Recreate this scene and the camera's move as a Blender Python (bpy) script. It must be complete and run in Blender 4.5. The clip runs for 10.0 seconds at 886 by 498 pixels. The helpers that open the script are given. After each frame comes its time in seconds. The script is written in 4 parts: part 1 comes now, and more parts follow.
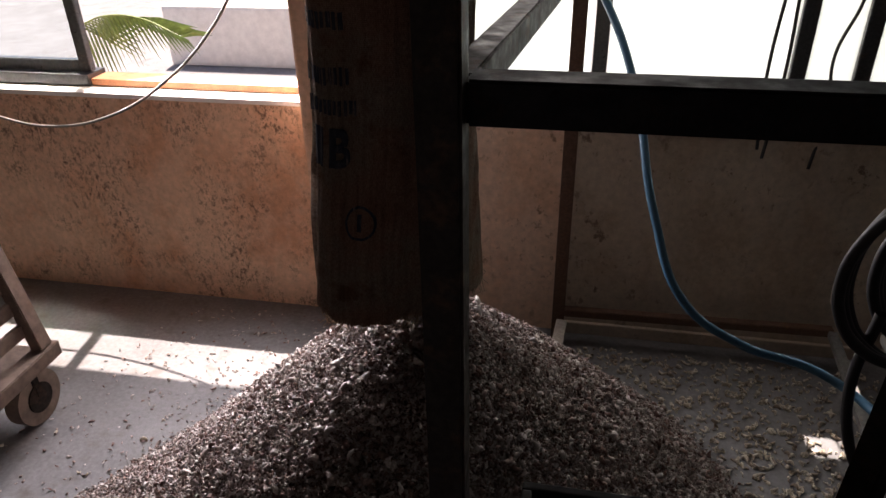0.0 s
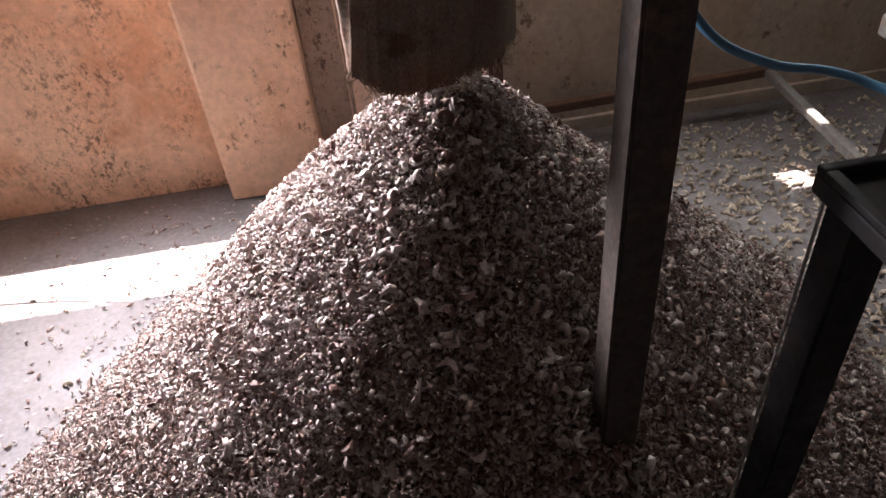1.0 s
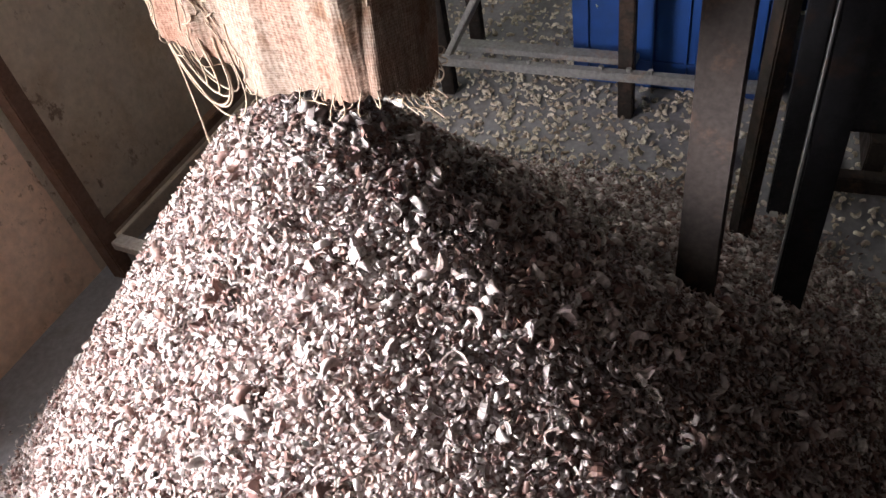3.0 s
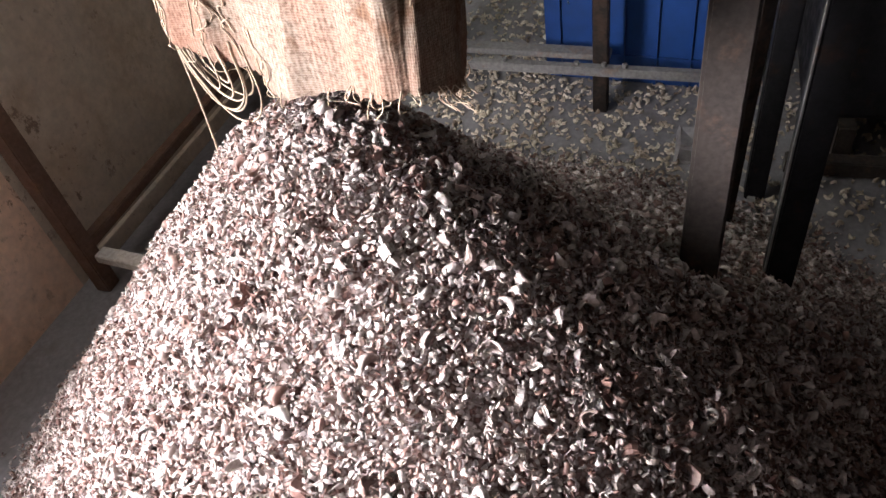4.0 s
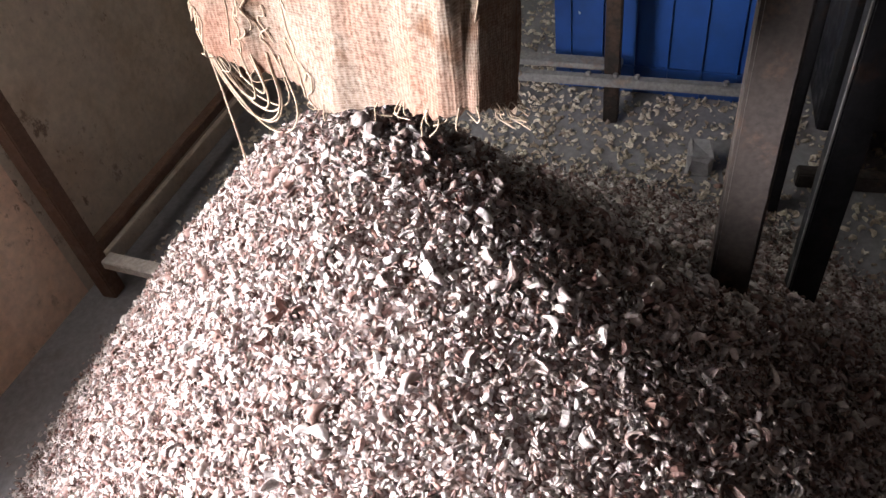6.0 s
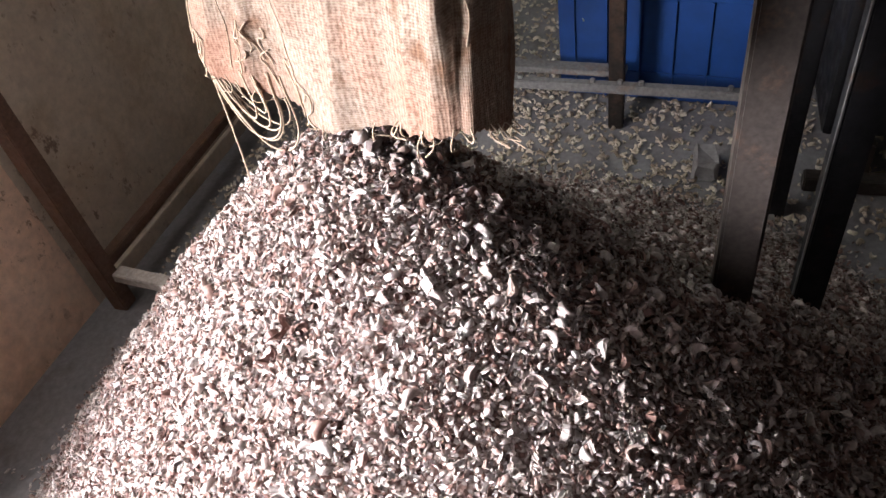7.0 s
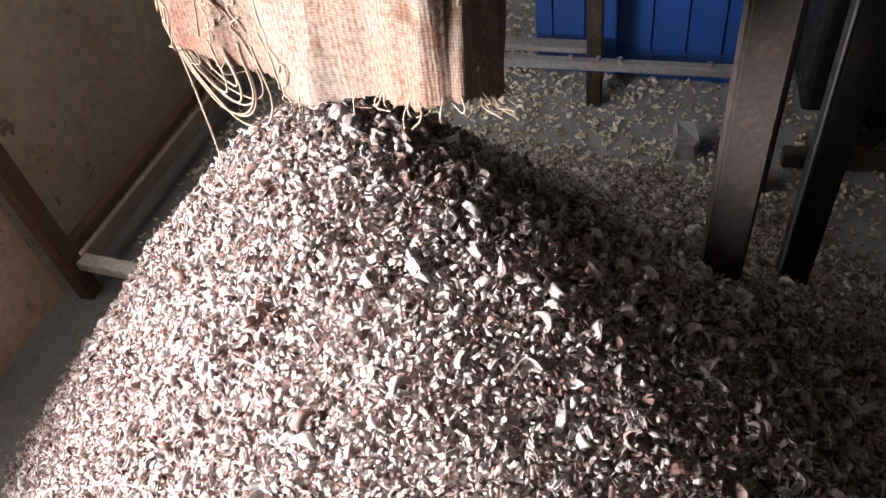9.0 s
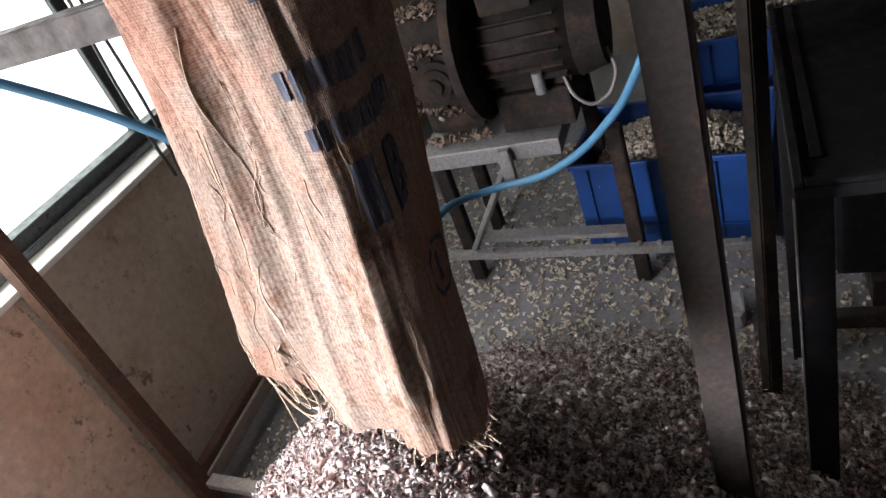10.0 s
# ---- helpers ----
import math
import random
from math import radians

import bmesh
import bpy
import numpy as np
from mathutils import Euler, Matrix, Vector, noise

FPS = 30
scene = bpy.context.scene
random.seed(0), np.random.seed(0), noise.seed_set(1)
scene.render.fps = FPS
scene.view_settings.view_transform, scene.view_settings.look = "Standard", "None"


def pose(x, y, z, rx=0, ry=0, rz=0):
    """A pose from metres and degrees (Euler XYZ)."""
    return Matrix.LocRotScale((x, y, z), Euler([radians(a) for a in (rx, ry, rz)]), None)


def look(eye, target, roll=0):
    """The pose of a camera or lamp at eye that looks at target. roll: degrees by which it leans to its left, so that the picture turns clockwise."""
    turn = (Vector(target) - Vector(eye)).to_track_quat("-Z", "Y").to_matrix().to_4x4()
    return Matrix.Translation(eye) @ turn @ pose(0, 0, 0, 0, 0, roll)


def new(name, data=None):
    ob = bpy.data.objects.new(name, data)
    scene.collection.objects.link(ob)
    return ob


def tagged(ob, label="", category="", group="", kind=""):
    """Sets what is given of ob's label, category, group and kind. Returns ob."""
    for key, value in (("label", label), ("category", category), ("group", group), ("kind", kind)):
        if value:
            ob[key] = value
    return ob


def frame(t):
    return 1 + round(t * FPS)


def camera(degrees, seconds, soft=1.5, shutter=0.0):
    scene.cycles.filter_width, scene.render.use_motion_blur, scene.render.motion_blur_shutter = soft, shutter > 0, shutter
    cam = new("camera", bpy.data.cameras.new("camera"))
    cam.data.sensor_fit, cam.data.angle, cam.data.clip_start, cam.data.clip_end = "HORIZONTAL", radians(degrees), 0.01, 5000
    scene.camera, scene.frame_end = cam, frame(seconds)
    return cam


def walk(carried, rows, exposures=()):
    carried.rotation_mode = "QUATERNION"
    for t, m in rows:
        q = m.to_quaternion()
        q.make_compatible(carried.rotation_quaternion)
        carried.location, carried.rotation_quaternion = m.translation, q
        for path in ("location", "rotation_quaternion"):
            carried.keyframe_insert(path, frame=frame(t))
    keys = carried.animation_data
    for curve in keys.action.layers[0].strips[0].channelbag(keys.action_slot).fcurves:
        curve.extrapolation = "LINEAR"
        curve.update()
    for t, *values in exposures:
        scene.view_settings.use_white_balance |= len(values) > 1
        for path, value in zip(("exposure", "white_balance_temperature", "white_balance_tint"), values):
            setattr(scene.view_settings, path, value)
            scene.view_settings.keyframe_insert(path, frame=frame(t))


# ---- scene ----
cam = camera(63.6, 10.0)
PATH = [
    (0, (0.305, 0.091, 1.933), (-0.045, 1.794, 0.945), -1.3),
    (0.2, (0.217, 0.077, 1.842), (-0.112, 1.731, 0.767), -3.0),
    (0.5, (0.063, 0.071, 1.748), (-0.21, 1.722, 0.652), -5.0),
    (1, (-0.207, 0.27, 1.552), (-0.069, 1.809, 0.281), -6.3),
    (1.5, (-0.413, 0.47, 1.487), (0.149, 1.873, 0.177), -8.1),
    (2, (-0.558, 0.691, 1.441), (0.285, 1.895, 0.085), -10.8),
    (2.5, (-0.617, 0.895, 1.419), (0.435, 1.86, 0.018), -11.2),
    (2.7, (-0.691, 0.931, 1.426), (0.499, 1.758, 0.048), -12.1),
    (3.8, (-0.818, 1.031, 1.459), (0.499, 1.642, 0.083), -11.6),
    (4, (-0.817, 1.042, 1.46), (0.5, 1.648, 0.083), -11.7),
    (4.5, (-0.813, 1.059, 1.458), (0.513, 1.625, 0.072), -11.6),
    (5, (-0.802, 1.09, 1.463), (0.536, 1.632, 0.079), -11.1),
    (6.5, (-0.821, 1.115, 1.479), (0.516, 1.711, 0.116), -10.0),
    (7, (-0.807, 1.098, 1.488), (0.525, 1.706, 0.126), -11.7),
    (7.5, (-0.807, 1.074, 1.454), (0.485, 1.662, 0.046), -12.1),
    (8, (-0.804, 1.091, 1.458), (0.493, 1.673, 0.051), -11.3),
    (8.5, (-0.784, 1.108, 1.458), (0.542, 1.656, 0.064), -11.0),
    (9, (-0.783, 1.129, 1.453), (0.538, 1.659, 0.048), -10.7),
    (9.5, (-0.751, 1.07, 1.562), (0.632, 1.683, 0.254), -15.3),
    (10, (-0.746, 0.905, 1.795), (0.707, 1.728, 0.694), -22.5),
]
EXPOSURES = [(0, 1.5, 6950, 22), (0.5, 2.35, 6950, 28), (1.0, 2.95, 6900, 24), (2.0, 3.05, 6800, 18), (3.0, 2.82, 6650, 17), (9.2, 2.76, 6650, 17), (10.0, 2.8, 6350, 16)]
walk(cam, [(t, look(eye, target, roll)) for t, eye, target, roll in PATH], EXPOSURES)
# ---------------------------------------------------------------- light
world = bpy.data.worlds.new("world")
scene.world = world
world.use_nodes = True
wn = world.node_tree
sky = wn.nodes.new("ShaderNodeTexSky")
sky.sky_type, sky.sun_disc = "NISHITA", False
SUN_EL, SUN_AZ = 70.0, 8.0           # height, and degrees west of the wall's outward normal
sky.sun_elevation, sky.sun_rotation = radians(SUN_EL), radians(-SUN_AZ)
wn.links.new(sky.outputs[0], wn.nodes["Background"].inputs[0])
wn.nodes["Background"].inputs[1].default_value = 0.055

sun_data = bpy.data.lights.new("sun", "SUN")
sun_data.energy, sun_data.angle, sun_data.color = 5.0, radians(0.5), (1.0, 0.95, 0.86)
sun = new("sun", sun_data)
sun_way = Vector((-math.sin(radians(SUN_AZ)) * math.cos(radians(SUN_EL)), math.cos(radians(SUN_AZ)) * math.cos(radians(SUN_EL)), math.sin(radians(SUN_EL))))
sun.matrix_world = look(tuple(sun_way * 12 + Vector((0, 2, 0))), (0, 2, 0))


def window_light(name, x0, x1, z0, z1, y, power, colour, spread=115):
    """Sky light in a window's opening."""
    data = bpy.data.lights.new(name, "AREA")
    data.shape, data.size, data.size_y, data.energy, data.color = "RECTANGLE", x1 - x0, z1 - z0, power, colour
    data.spread = radians(spread)
    ob = new(name, data)
    ob.matrix_world = look(((x0 + x1) / 2, y, (z0 + z1) / 2), ((x0 + x1) / 2 + 0.6, y - 1, (z0 + z1) / 2 - 0.5))
    return ob


window_light("sky_light_left_window", -1.84, -0.80, 1.08, 1.66, 2.98, 17, (0.96, 0.97, 1.0))
window_light("sky_light_left_window_top", -1.84, -0.80, 1.68, 2.3, 2.98, 5.5, (0.96, 0.97, 1.0))
window_light("sky_light_right_window", -0.34, 1.04, 1.12, 2.3, 2.83, 4.2, (1.0, 0.99, 0.95), 180)
# ---------------------------------------------------------------- materials


def material(name, rough=0.8, metal=0.0):
    m = bpy.data.materials.new(name)
    m.use_nodes = True
    b = m.node_tree.nodes["Principled BSDF"]
    b.inputs["Roughness"].default_value, b.inputs["Metallic"].default_value = rough, metal
    return m, m.node_tree, b


def node(tree, kind, **values):
    n = tree.nodes.new(kind)
    for key, value in values.items():
        n.inputs[key.replace("_", " ")].default_value = value
    return n


def coords(tree, scale=(1, 1, 1)):
    c = tree.nodes.new("ShaderNodeTexCoord")
    mp = tree.nodes.new("ShaderNodeMapping")
    mp.inputs["Scale"].default_value = scale
    tree.links.new(c.outputs["Object"], mp.inputs["Vector"])
    return mp.outputs["Vector"]


def ramp(tree, source, stops):
    r = tree.nodes.new("ShaderNodeValToRGB")
    e = r.color_ramp.elements
    while len(e) < len(stops):
        e.new(0.5)
    for el, (at, colour) in zip(e, stops):
        el.position, el.color = at, (*colour, 1)
    tree.links.new(source, r.inputs[0])
    return r.outputs["Color"]


def mix(tree, fac, a, b, blend="MIX"):
    m = tree.nodes.new("ShaderNodeMix")
    m.data_type, m.blend_type = "RGBA", blend
    for socket, value in ((m.inputs[0], fac), (m.inputs[6], a), (m.inputs[7], b)):
        if isinstance(value, (int, float)):
            socket.default_value = value
        elif isinstance(value, tuple):
            socket.default_value = (*value, 1)
        else:
            tree.links.new(value, socket)
    return m.outputs[2]


def noise_of(tree, vector, scale, detail=4, rough=0.6):
    n = node(tree, "ShaderNodeTexNoise", Scale=scale, Detail=detail, Roughness=rough)
    tree.links.new(vector, n.inputs["Vector"])
    return n.outputs["Fac"]


def bump(tree, bsdf, source, strength, distance):
    b = node(tree, "ShaderNodeBump", Strength=strength, Distance=distance)
    tree.links.new(source, b.inputs["Height"])
    tree.links.new(b.outputs[0], bsdf.inputs["Normal"])


def plaster_mat(name, light, dark, spot, speck=44, blush=(0.88, 0.74, 0.66), sparse=0.0):
    """Old distempered plaster with brown splashes, damp blotches and grime."""
    m, t, b = material(name, 0.88)
    v = coords(t)
    base = ramp(t, noise_of(t, v, 2.2, 5), [(0.3, dark), (0.68, light)])
    damp = ramp(t, noise_of(t, coords(t, (1.0, 1.0, 0.7)), 3.4, 6, 0.7), [(0.48, (1, 1, 1)), (0.64, blush)])
    base = mix(t, 1.0, base, damp, "MULTIPLY")
    fine = ramp(t, noise_of(t, v, 38, 3), [(0.3, (0.82, 0.82, 0.82)), (0.7, (1.06, 1.05, 1.04))])
    base = mix(t, 1.0, base, fine, "MULTIPLY")
    where = ramp(t, noise_of(t, v, 3.1, 5, 0.7), [(0.44, (0.03, 0.03, 0.03)), (0.60, (1, 1, 1))])
    for scale, low, strength in ((speck, 0.545 + sparse, 0.85), (speck * 2.3, 0.56 + sparse, 0.6), (speck * 0.33, 0.62 + sparse, 0.7)):
        blot = noise_of(t, coords(t, (1.0, 1.0, 0.7)), scale, 6, 0.72)
        mm = t.nodes.new("ShaderNodeMath")
        mm.operation = "MULTIPLY"
        t.links.new(ramp(t, blot, [(low, (0, 0, 0)), (low + 0.06, (strength,) * 3)]), mm.inputs[0])
        t.links.new(where, mm.inputs[1])
        base = mix(t, mm.outputs[0], base, spot)
    t.links.new(base, b.inputs["Base Color"])
    bump(t, b, noise_of(t, v, 60, 5, 0.7), 0.35, 0.004)
    return m


def concrete_mat(name, light, dark, rough=0.75):
    m, t, b = material(name, rough)
    v = coords(t)
    base = ramp(t, noise_of(t, v, 1.6, 6, 0.65), [(0.3, dark), (0.7, light)])
    base = mix(t, 1.0, base, ramp(t, noise_of(t, v, 55, 3), [(0.3, (0.75, 0.75, 0.75)), (0.7, (1.08, 1.08, 1.08))]), "MULTIPLY")
    base = mix(t, ramp(t, noise_of(t, v, 9, 4), [(0.56, (0, 0, 0)), (0.72, (0.55, 0.55, 0.55))]), base, (0.10, 0.075, 0.06))
    t.links.new(base, b.inputs["Base Color"])
    t.links.new(ramp(t, noise_of(t, v, 4, 4), [(0.3, (0.55, 0.55, 0.55)), (0.7, (0.85, 0.85, 0.85))]), b.inputs["Roughness"])
    bump(t, b, noise_of(t, v, 80, 4, 0.7), 0.25, 0.003)
    return m


def steel_mat(name, paint, rust, metal=0.35, rough=0.5, wear=0.56):
    """Painted or bare mild steel with rust and greasy dirt."""
    m, t, b = material(name, rough, metal)
    b.inputs["Specular IOR Level"].default_value = 0.5 if metal else 0.22
    v = coords(t)
    base = ramp(t, noise_of(t, v, 14, 5, 0.7), [(0.30, paint), (wear, paint), (wear + 0.14, rust)])
    base = mix(t, 1.0, base, ramp(t, noise_of(t, v, 90, 2), [(0.3, (0.7, 0.7, 0.7)), (0.7, (1.12, 1.12, 1.12))]), "MULTIPLY")
    t.links.new(base, b.inputs["Base Color"])
    t.links.new(ramp(t, noise_of(t, v, 26, 3), [(0.3, (rough - 0.14,) * 3), (0.7, (rough + 0.25,) * 3)]), b.inputs["Roughness"])
    bump(t, b, noise_of(t, v, 120, 3, 0.7), 0.2, 0.002)
    return m


def plain_mat(name, colour, rough=0.6, metal=0.0, grain=30, spread=0.2, bumped=0.1):
    m, t, b = material(name, rough, metal)
    v = coords(t)
    low, high = tuple(c * (1 - spread) for c in colour), tuple(min(1, c * (1 + spread)) for c in colour)
    base = ramp(t, noise_of(t, v, grain, 4, 0.65), [(0.3, low), (0.7, high)])
    t.links.new(base, b.inputs["Base Color"])
    bump(t, b, noise_of(t, v, grain * 3, 3), bumped, 0.002)
    return m


def shell_mat(name, stops, per_object):
    """Dry nut husk: each piece has a tone of its own."""
    m, t, b = material(name, 0.55)
    v = coords(t)
    if per_object:
        source = t.nodes.new("ShaderNodeObjectInfo").outputs["Random"]
    else:
        source = t.nodes.new("ShaderNodeNewGeometry").outputs["Random Per Island"]
    base = ramp(t, source, stops)
    base = mix(t, 1.0, base, ramp(t, noise_of(t, v, 130, 3), [(0.3, (0.62, 0.6, 0.58)), (0.7, (1.15, 1.15, 1.15))]), "MULTIPLY")
    t.links.new(base, b.inputs["Base Color"])
    bump(t, b, noise_of(t, v, 300, 3), 0.3, 0.001)
    return m


SHELL_STOPS = [(0.0, (0.115, 0.052, 0.042)), (0.22, (0.26, 0.16, 0.135)), (0.5, (0.41, 0.340, 0.318)), (0.85, (0.53, 0.478, 0.458)), (1.0, (0.62, 0.585, 0.565))]
LITTER_STOPS = [(0.0, (0.26, 0.20, 0.15)), (0.35, (0.50, 0.43, 0.34)), (1.0, (0.72, 0.66, 0.55))]
M = {
    "plaster": plaster_mat("plaster", (0.88, 0.60, 0.42), (0.76, 0.48, 0.33), (0.13, 0.07, 0.045), 44, (0.88, 0.74, 0.66), -0.014),
    "pilaster_plaster": plaster_mat("pilaster_plaster", (0.86, 0.61, 0.44), (0.76, 0.50, 0.35), (0.20, 0.11, 0.07), 36, (0.90, 0.80, 0.72), 0.035),
    "tan_plaster": plaster_mat("tan_plaster", (0.88, 0.69, 0.55), (0.78, 0.57, 0.44), (0.24, 0.15, 0.10), 22, (0.90, 0.82, 0.76), 0.03),
    "grey_plaster": plaster_mat("grey_plaster", (0.66, 0.57, 0.47), (0.54, 0.46, 0.37), (0.16, 0.105, 0.075), 20, (0.84, 0.78, 0.72), 0.035),
    "wall_strip": plaster_mat("wall_strip", (0.46, 0.36, 0.30), (0.34, 0.26, 0.21), (0.10, 0.065, 0.05), 30, (0.75, 0.7, 0.66)),
    # for walls out of view: dark so that they bounce little light
    "dark_unseen_wall": plaster_mat("dark_unseen_wall", (0.26, 0.22, 0.19), (0.17, 0.14, 0.12), (0.16, 0.11, 0.08)),
    "floor": concrete_mat("floor", (0.255, 0.25, 0.26), (0.17, 0.165, 0.17)),
    "yard": concrete_mat("yard", (0.27, 0.26, 0.265), (0.19, 0.18, 0.185)),
    "white": plain_mat("white_paint", (0.78, 0.76, 0.72), 0.7, 0, 12, 0.1),
    "orange": plain_mat("orange_timber", (0.50, 0.20, 0.09), 0.6, 0, 25, 0.3),
    "black_steel": steel_mat("black_steel", (0.013, 0.013, 0.015), (0.03, 0.018, 0.013), 0.0, 0.6),
    "grey_steel": steel_mat("grey_steel", (0.045, 0.037, 0.033), (0.095, 0.058, 0.042), 0.0, 0.55, 0.54),
    "brown_steel": steel_mat("brown_steel", (0.15, 0.085, 0.058), (0.20, 0.11, 0.06), 0.2, 0.6),
    "table_steel": steel_mat("table_steel", (0.21, 0.205, 0.20), (0.22, 0.15, 0.11), 0.3, 0.5),
    "pale_steel": steel_mat("pale_steel", (0.42, 0.38, 0.34), (0.30, 0.22, 0.16), 0.1, 0.6),
    "aluminium": steel_mat("aluminium", (0.10, 0.105, 0.11), (0.14, 0.12, 0.10), 0.6, 0.4),
    "blue": plain_mat("blue_plastic", (0.006, 0.040, 0.165), 0.42, 0, 9, 0.18, 0.05),
    "hose": plain_mat("hose_blue", (0.055, 0.16, 0.26), 0.42, 0, 20, 0.12, 0.03),
    "black_rubber": plain_mat("black_rubber", (0.03, 0.03, 0.032), 0.55),
    "wood": plain_mat("worn_wood", (0.135, 0.095, 0.075), 0.8, 0, 18, 0.4, 0.4),
    "palm": plain_mat("palm_leaf", (0.20, 0.28, 0.085), 0.5, 0, 20, 0.35),
    "twine": plain_mat("jute_twine", (0.34, 0.26, 0.19), 0.9, 0, 200, 0.25),
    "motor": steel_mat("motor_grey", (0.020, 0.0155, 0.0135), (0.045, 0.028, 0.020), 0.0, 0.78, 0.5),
    "shells": shell_mat("shells", SHELL_STOPS, False),
    "shell_piece": shell_mat("shell_piece", SHELL_STOPS, True),
    "litter": shell_mat("litter", LITTER_STOPS, False),
    "crust": plain_mat("dust_crust", (0.17, 0.12, 0.09), 0.95, 0, 40, 0.4, 0.5),
    "caster": plain_mat("worn_caster", (0.20, 0.15, 0.12), 0.7, 0, 14, 0.4, 0.3),
    "cable": plain_mat("cable_grey", (0.16, 0.14, 0.13), 0.5),
    "roof": plain_mat("roof_sheet", (0.12, 0.11, 0.10), 0.6, 0.1, 6, 0.3),
}


def sack_mat():
    """Coarse plain-woven jute: two sets of threads, stains, slubs and a little light through the cloth."""
    m, t, b = material("jute", 0.92)
    b.inputs["Specular IOR Level"].default_value = 0.15
    v = coords(t)
    uv = t.nodes.new("ShaderNodeTexCoord").outputs["UV"]
    base = ramp(t, noise_of(t, v, 4.2, 5, 0.62), [(0.30, (0.19, 0.094, 0.063)), (0.46, (0.245, 0.155, 0.116)), (0.58, (0.22, 0.180, 0.146)), (0.72, (0.30, 0.23, 0.187))])
    threads = []
    for way, pitch in (("X", 0.0030), ("Y", 0.0034)):
        w = t.nodes.new("ShaderNodeTexWave")
        w.wave_type, w.bands_direction = "BANDS", way
        for key, value in (("Scale", 0.314 / pitch), ("Distortion", 1.6), ("Detail", 3.0), ("Detail Scale", 0.6), ("Detail Roughness", 0.6)):
            w.inputs[key].default_value = value
        t.links.new(uv, w.inputs["Vector"])
        threads.append(w.outputs["Fac"])
    weave = mix(t, 0.5, threads[0], threads[1])
    base = mix(t, 1.0, base, ramp(t, weave, [(0.22, (0.78, 0.72, 0.68)), (0.62, (1.05, 1.05, 1.05))]), "MULTIPLY")
    mp = t.nodes.new("ShaderNodeMapping")
    mp.inputs["Scale"].default_value = (110, 9, 1)
    t.links.new(uv, mp.inputs["Vector"])
    slub = noise_of(t, mp.outputs["Vector"], 1.0, 4, 0.65)
    base = mix(t, 1.0, base, ramp(t, slub, [(0.34, (0.91, 0.88, 0.86)), (0.60, (1.04, 1.04, 1.04))]), "MULTIPLY")
    mf = t.nodes.new("ShaderNodeMapping")
    mf.inputs["Scale"].default_value = (420, 130, 1)
    t.links.new(uv, mf.inputs["Vector"])
    fuzz = noise_of(t, mf.outputs["Vector"], 1.0, 5, 0.7)
    base = mix(t, 1.0, base, ramp(t, fuzz, [(0.36, (0.62, 0.55, 0.50)), (0.56, (1.18, 1.18, 1.18))]), "MULTIPLY")
    stain = ramp(t, noise_of(t, v, 8.5, 5, 0.7), [(0.56, (1, 1, 1)), (0.68, (0.62, 0.46, 0.37))])
    base = mix(t, 1.0, base, stain, "MULTIPLY")
    t.links.new(base, b.inputs["Base Color"])
    bump(t, b, mix(t, 0.5, weave, fuzz), 0.5, 0.0025)
    through_cloth = t.nodes.new("ShaderNodeBsdfTranslucent")
    t.links.new(base, through_cloth.inputs["Color"])
    both = t.nodes.new("ShaderNodeMixShader")
    both.inputs[0].default_value = 0.10
    t.links.new(b.outputs[0], both.inputs[1])
    t.links.new(through_cloth.outputs[0], both.inputs[2])
    t.links.new(both.outputs[0], t.nodes["Material Output"].inputs[0])
    return m


def frosted_mat():
    m = bpy.data.materials.new("frosted_glass")
    m.use_nodes = True
    t = m.node_tree
    t.nodes.remove(t.nodes["Principled BSDF"])
    tr = node(t, "ShaderNodeBsdfTranslucent", Color=(0.72, 0.77, 0.74, 1))
    gl = node(t, "ShaderNodeBsdfGlossy", Color=(0.8, 0.8, 0.8, 1), Roughness=0.25)
    mx = t.nodes.new("ShaderNodeMixShader")
    mx.inputs[0].default_value = 0.06
    t.links.new(tr.outputs[0], mx.inputs[1])
    t.links.new(gl.outputs[0], mx.inputs[2])
    t.links.new(mx.outputs[0], t.nodes["Material Output"].inputs[0])
    return m


def glass_mat():
    m, t, b = material("window_glass", 0.05)
    b.inputs["Base Color"].default_value = (0.80, 0.88, 0.90, 1)
    b.inputs["Transmission Weight"].default_value = 1.0
    b.inputs["IOR"].default_value = 1.1
    return m


def ink_mat():
    """Dark print rubbed thin over the weave."""
    m, t, b = material("sack_ink", 0.92)
    worn = noise_of(t, coords(t, (150, 150, 24)), 1.0, 4, 0.7)
    base = ramp(t, worn, [(0.46, (0.030, 0.036, 0.055)), (0.58, (0.06, 0.06, 0.075)), (0.68, (0.22, 0.18, 0.155))])
    t.links.new(base, b.inputs["Base Color"])
    return m


def core_mat():
    """Packed husk crumbs: small angular bits of many browns, with shade painted into their gaps."""
    m, t, b = material("pile_core", 0.9)
    cells = node(t, "ShaderNodeTexVoronoi", Scale=150.0, Randomness=1.0)
    t.links.new(coords(t), cells.inputs["Vector"])
    sep = t.nodes.new("ShaderNodeSeparateColor")
    t.links.new(cells.outputs["Color"], sep.inputs[0])
    base = ramp(t, sep.outputs[0], SHELL_STOPS[:4])
    # each cell darkens outwards, standing in for shade between crumbs
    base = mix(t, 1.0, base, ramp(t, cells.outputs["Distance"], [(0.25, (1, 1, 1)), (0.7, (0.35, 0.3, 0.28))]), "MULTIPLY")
    t.links.new(base, b.inputs["Base Color"])
    bump(t, b, sep.outputs[1], 1.0, 0.006)
    return m


M["ink"], M["pile_core"] = ink_mat(), core_mat()
M["jute"], M["frosted"], M["glass"] = sack_mat(), frosted_mat(), glass_mat()

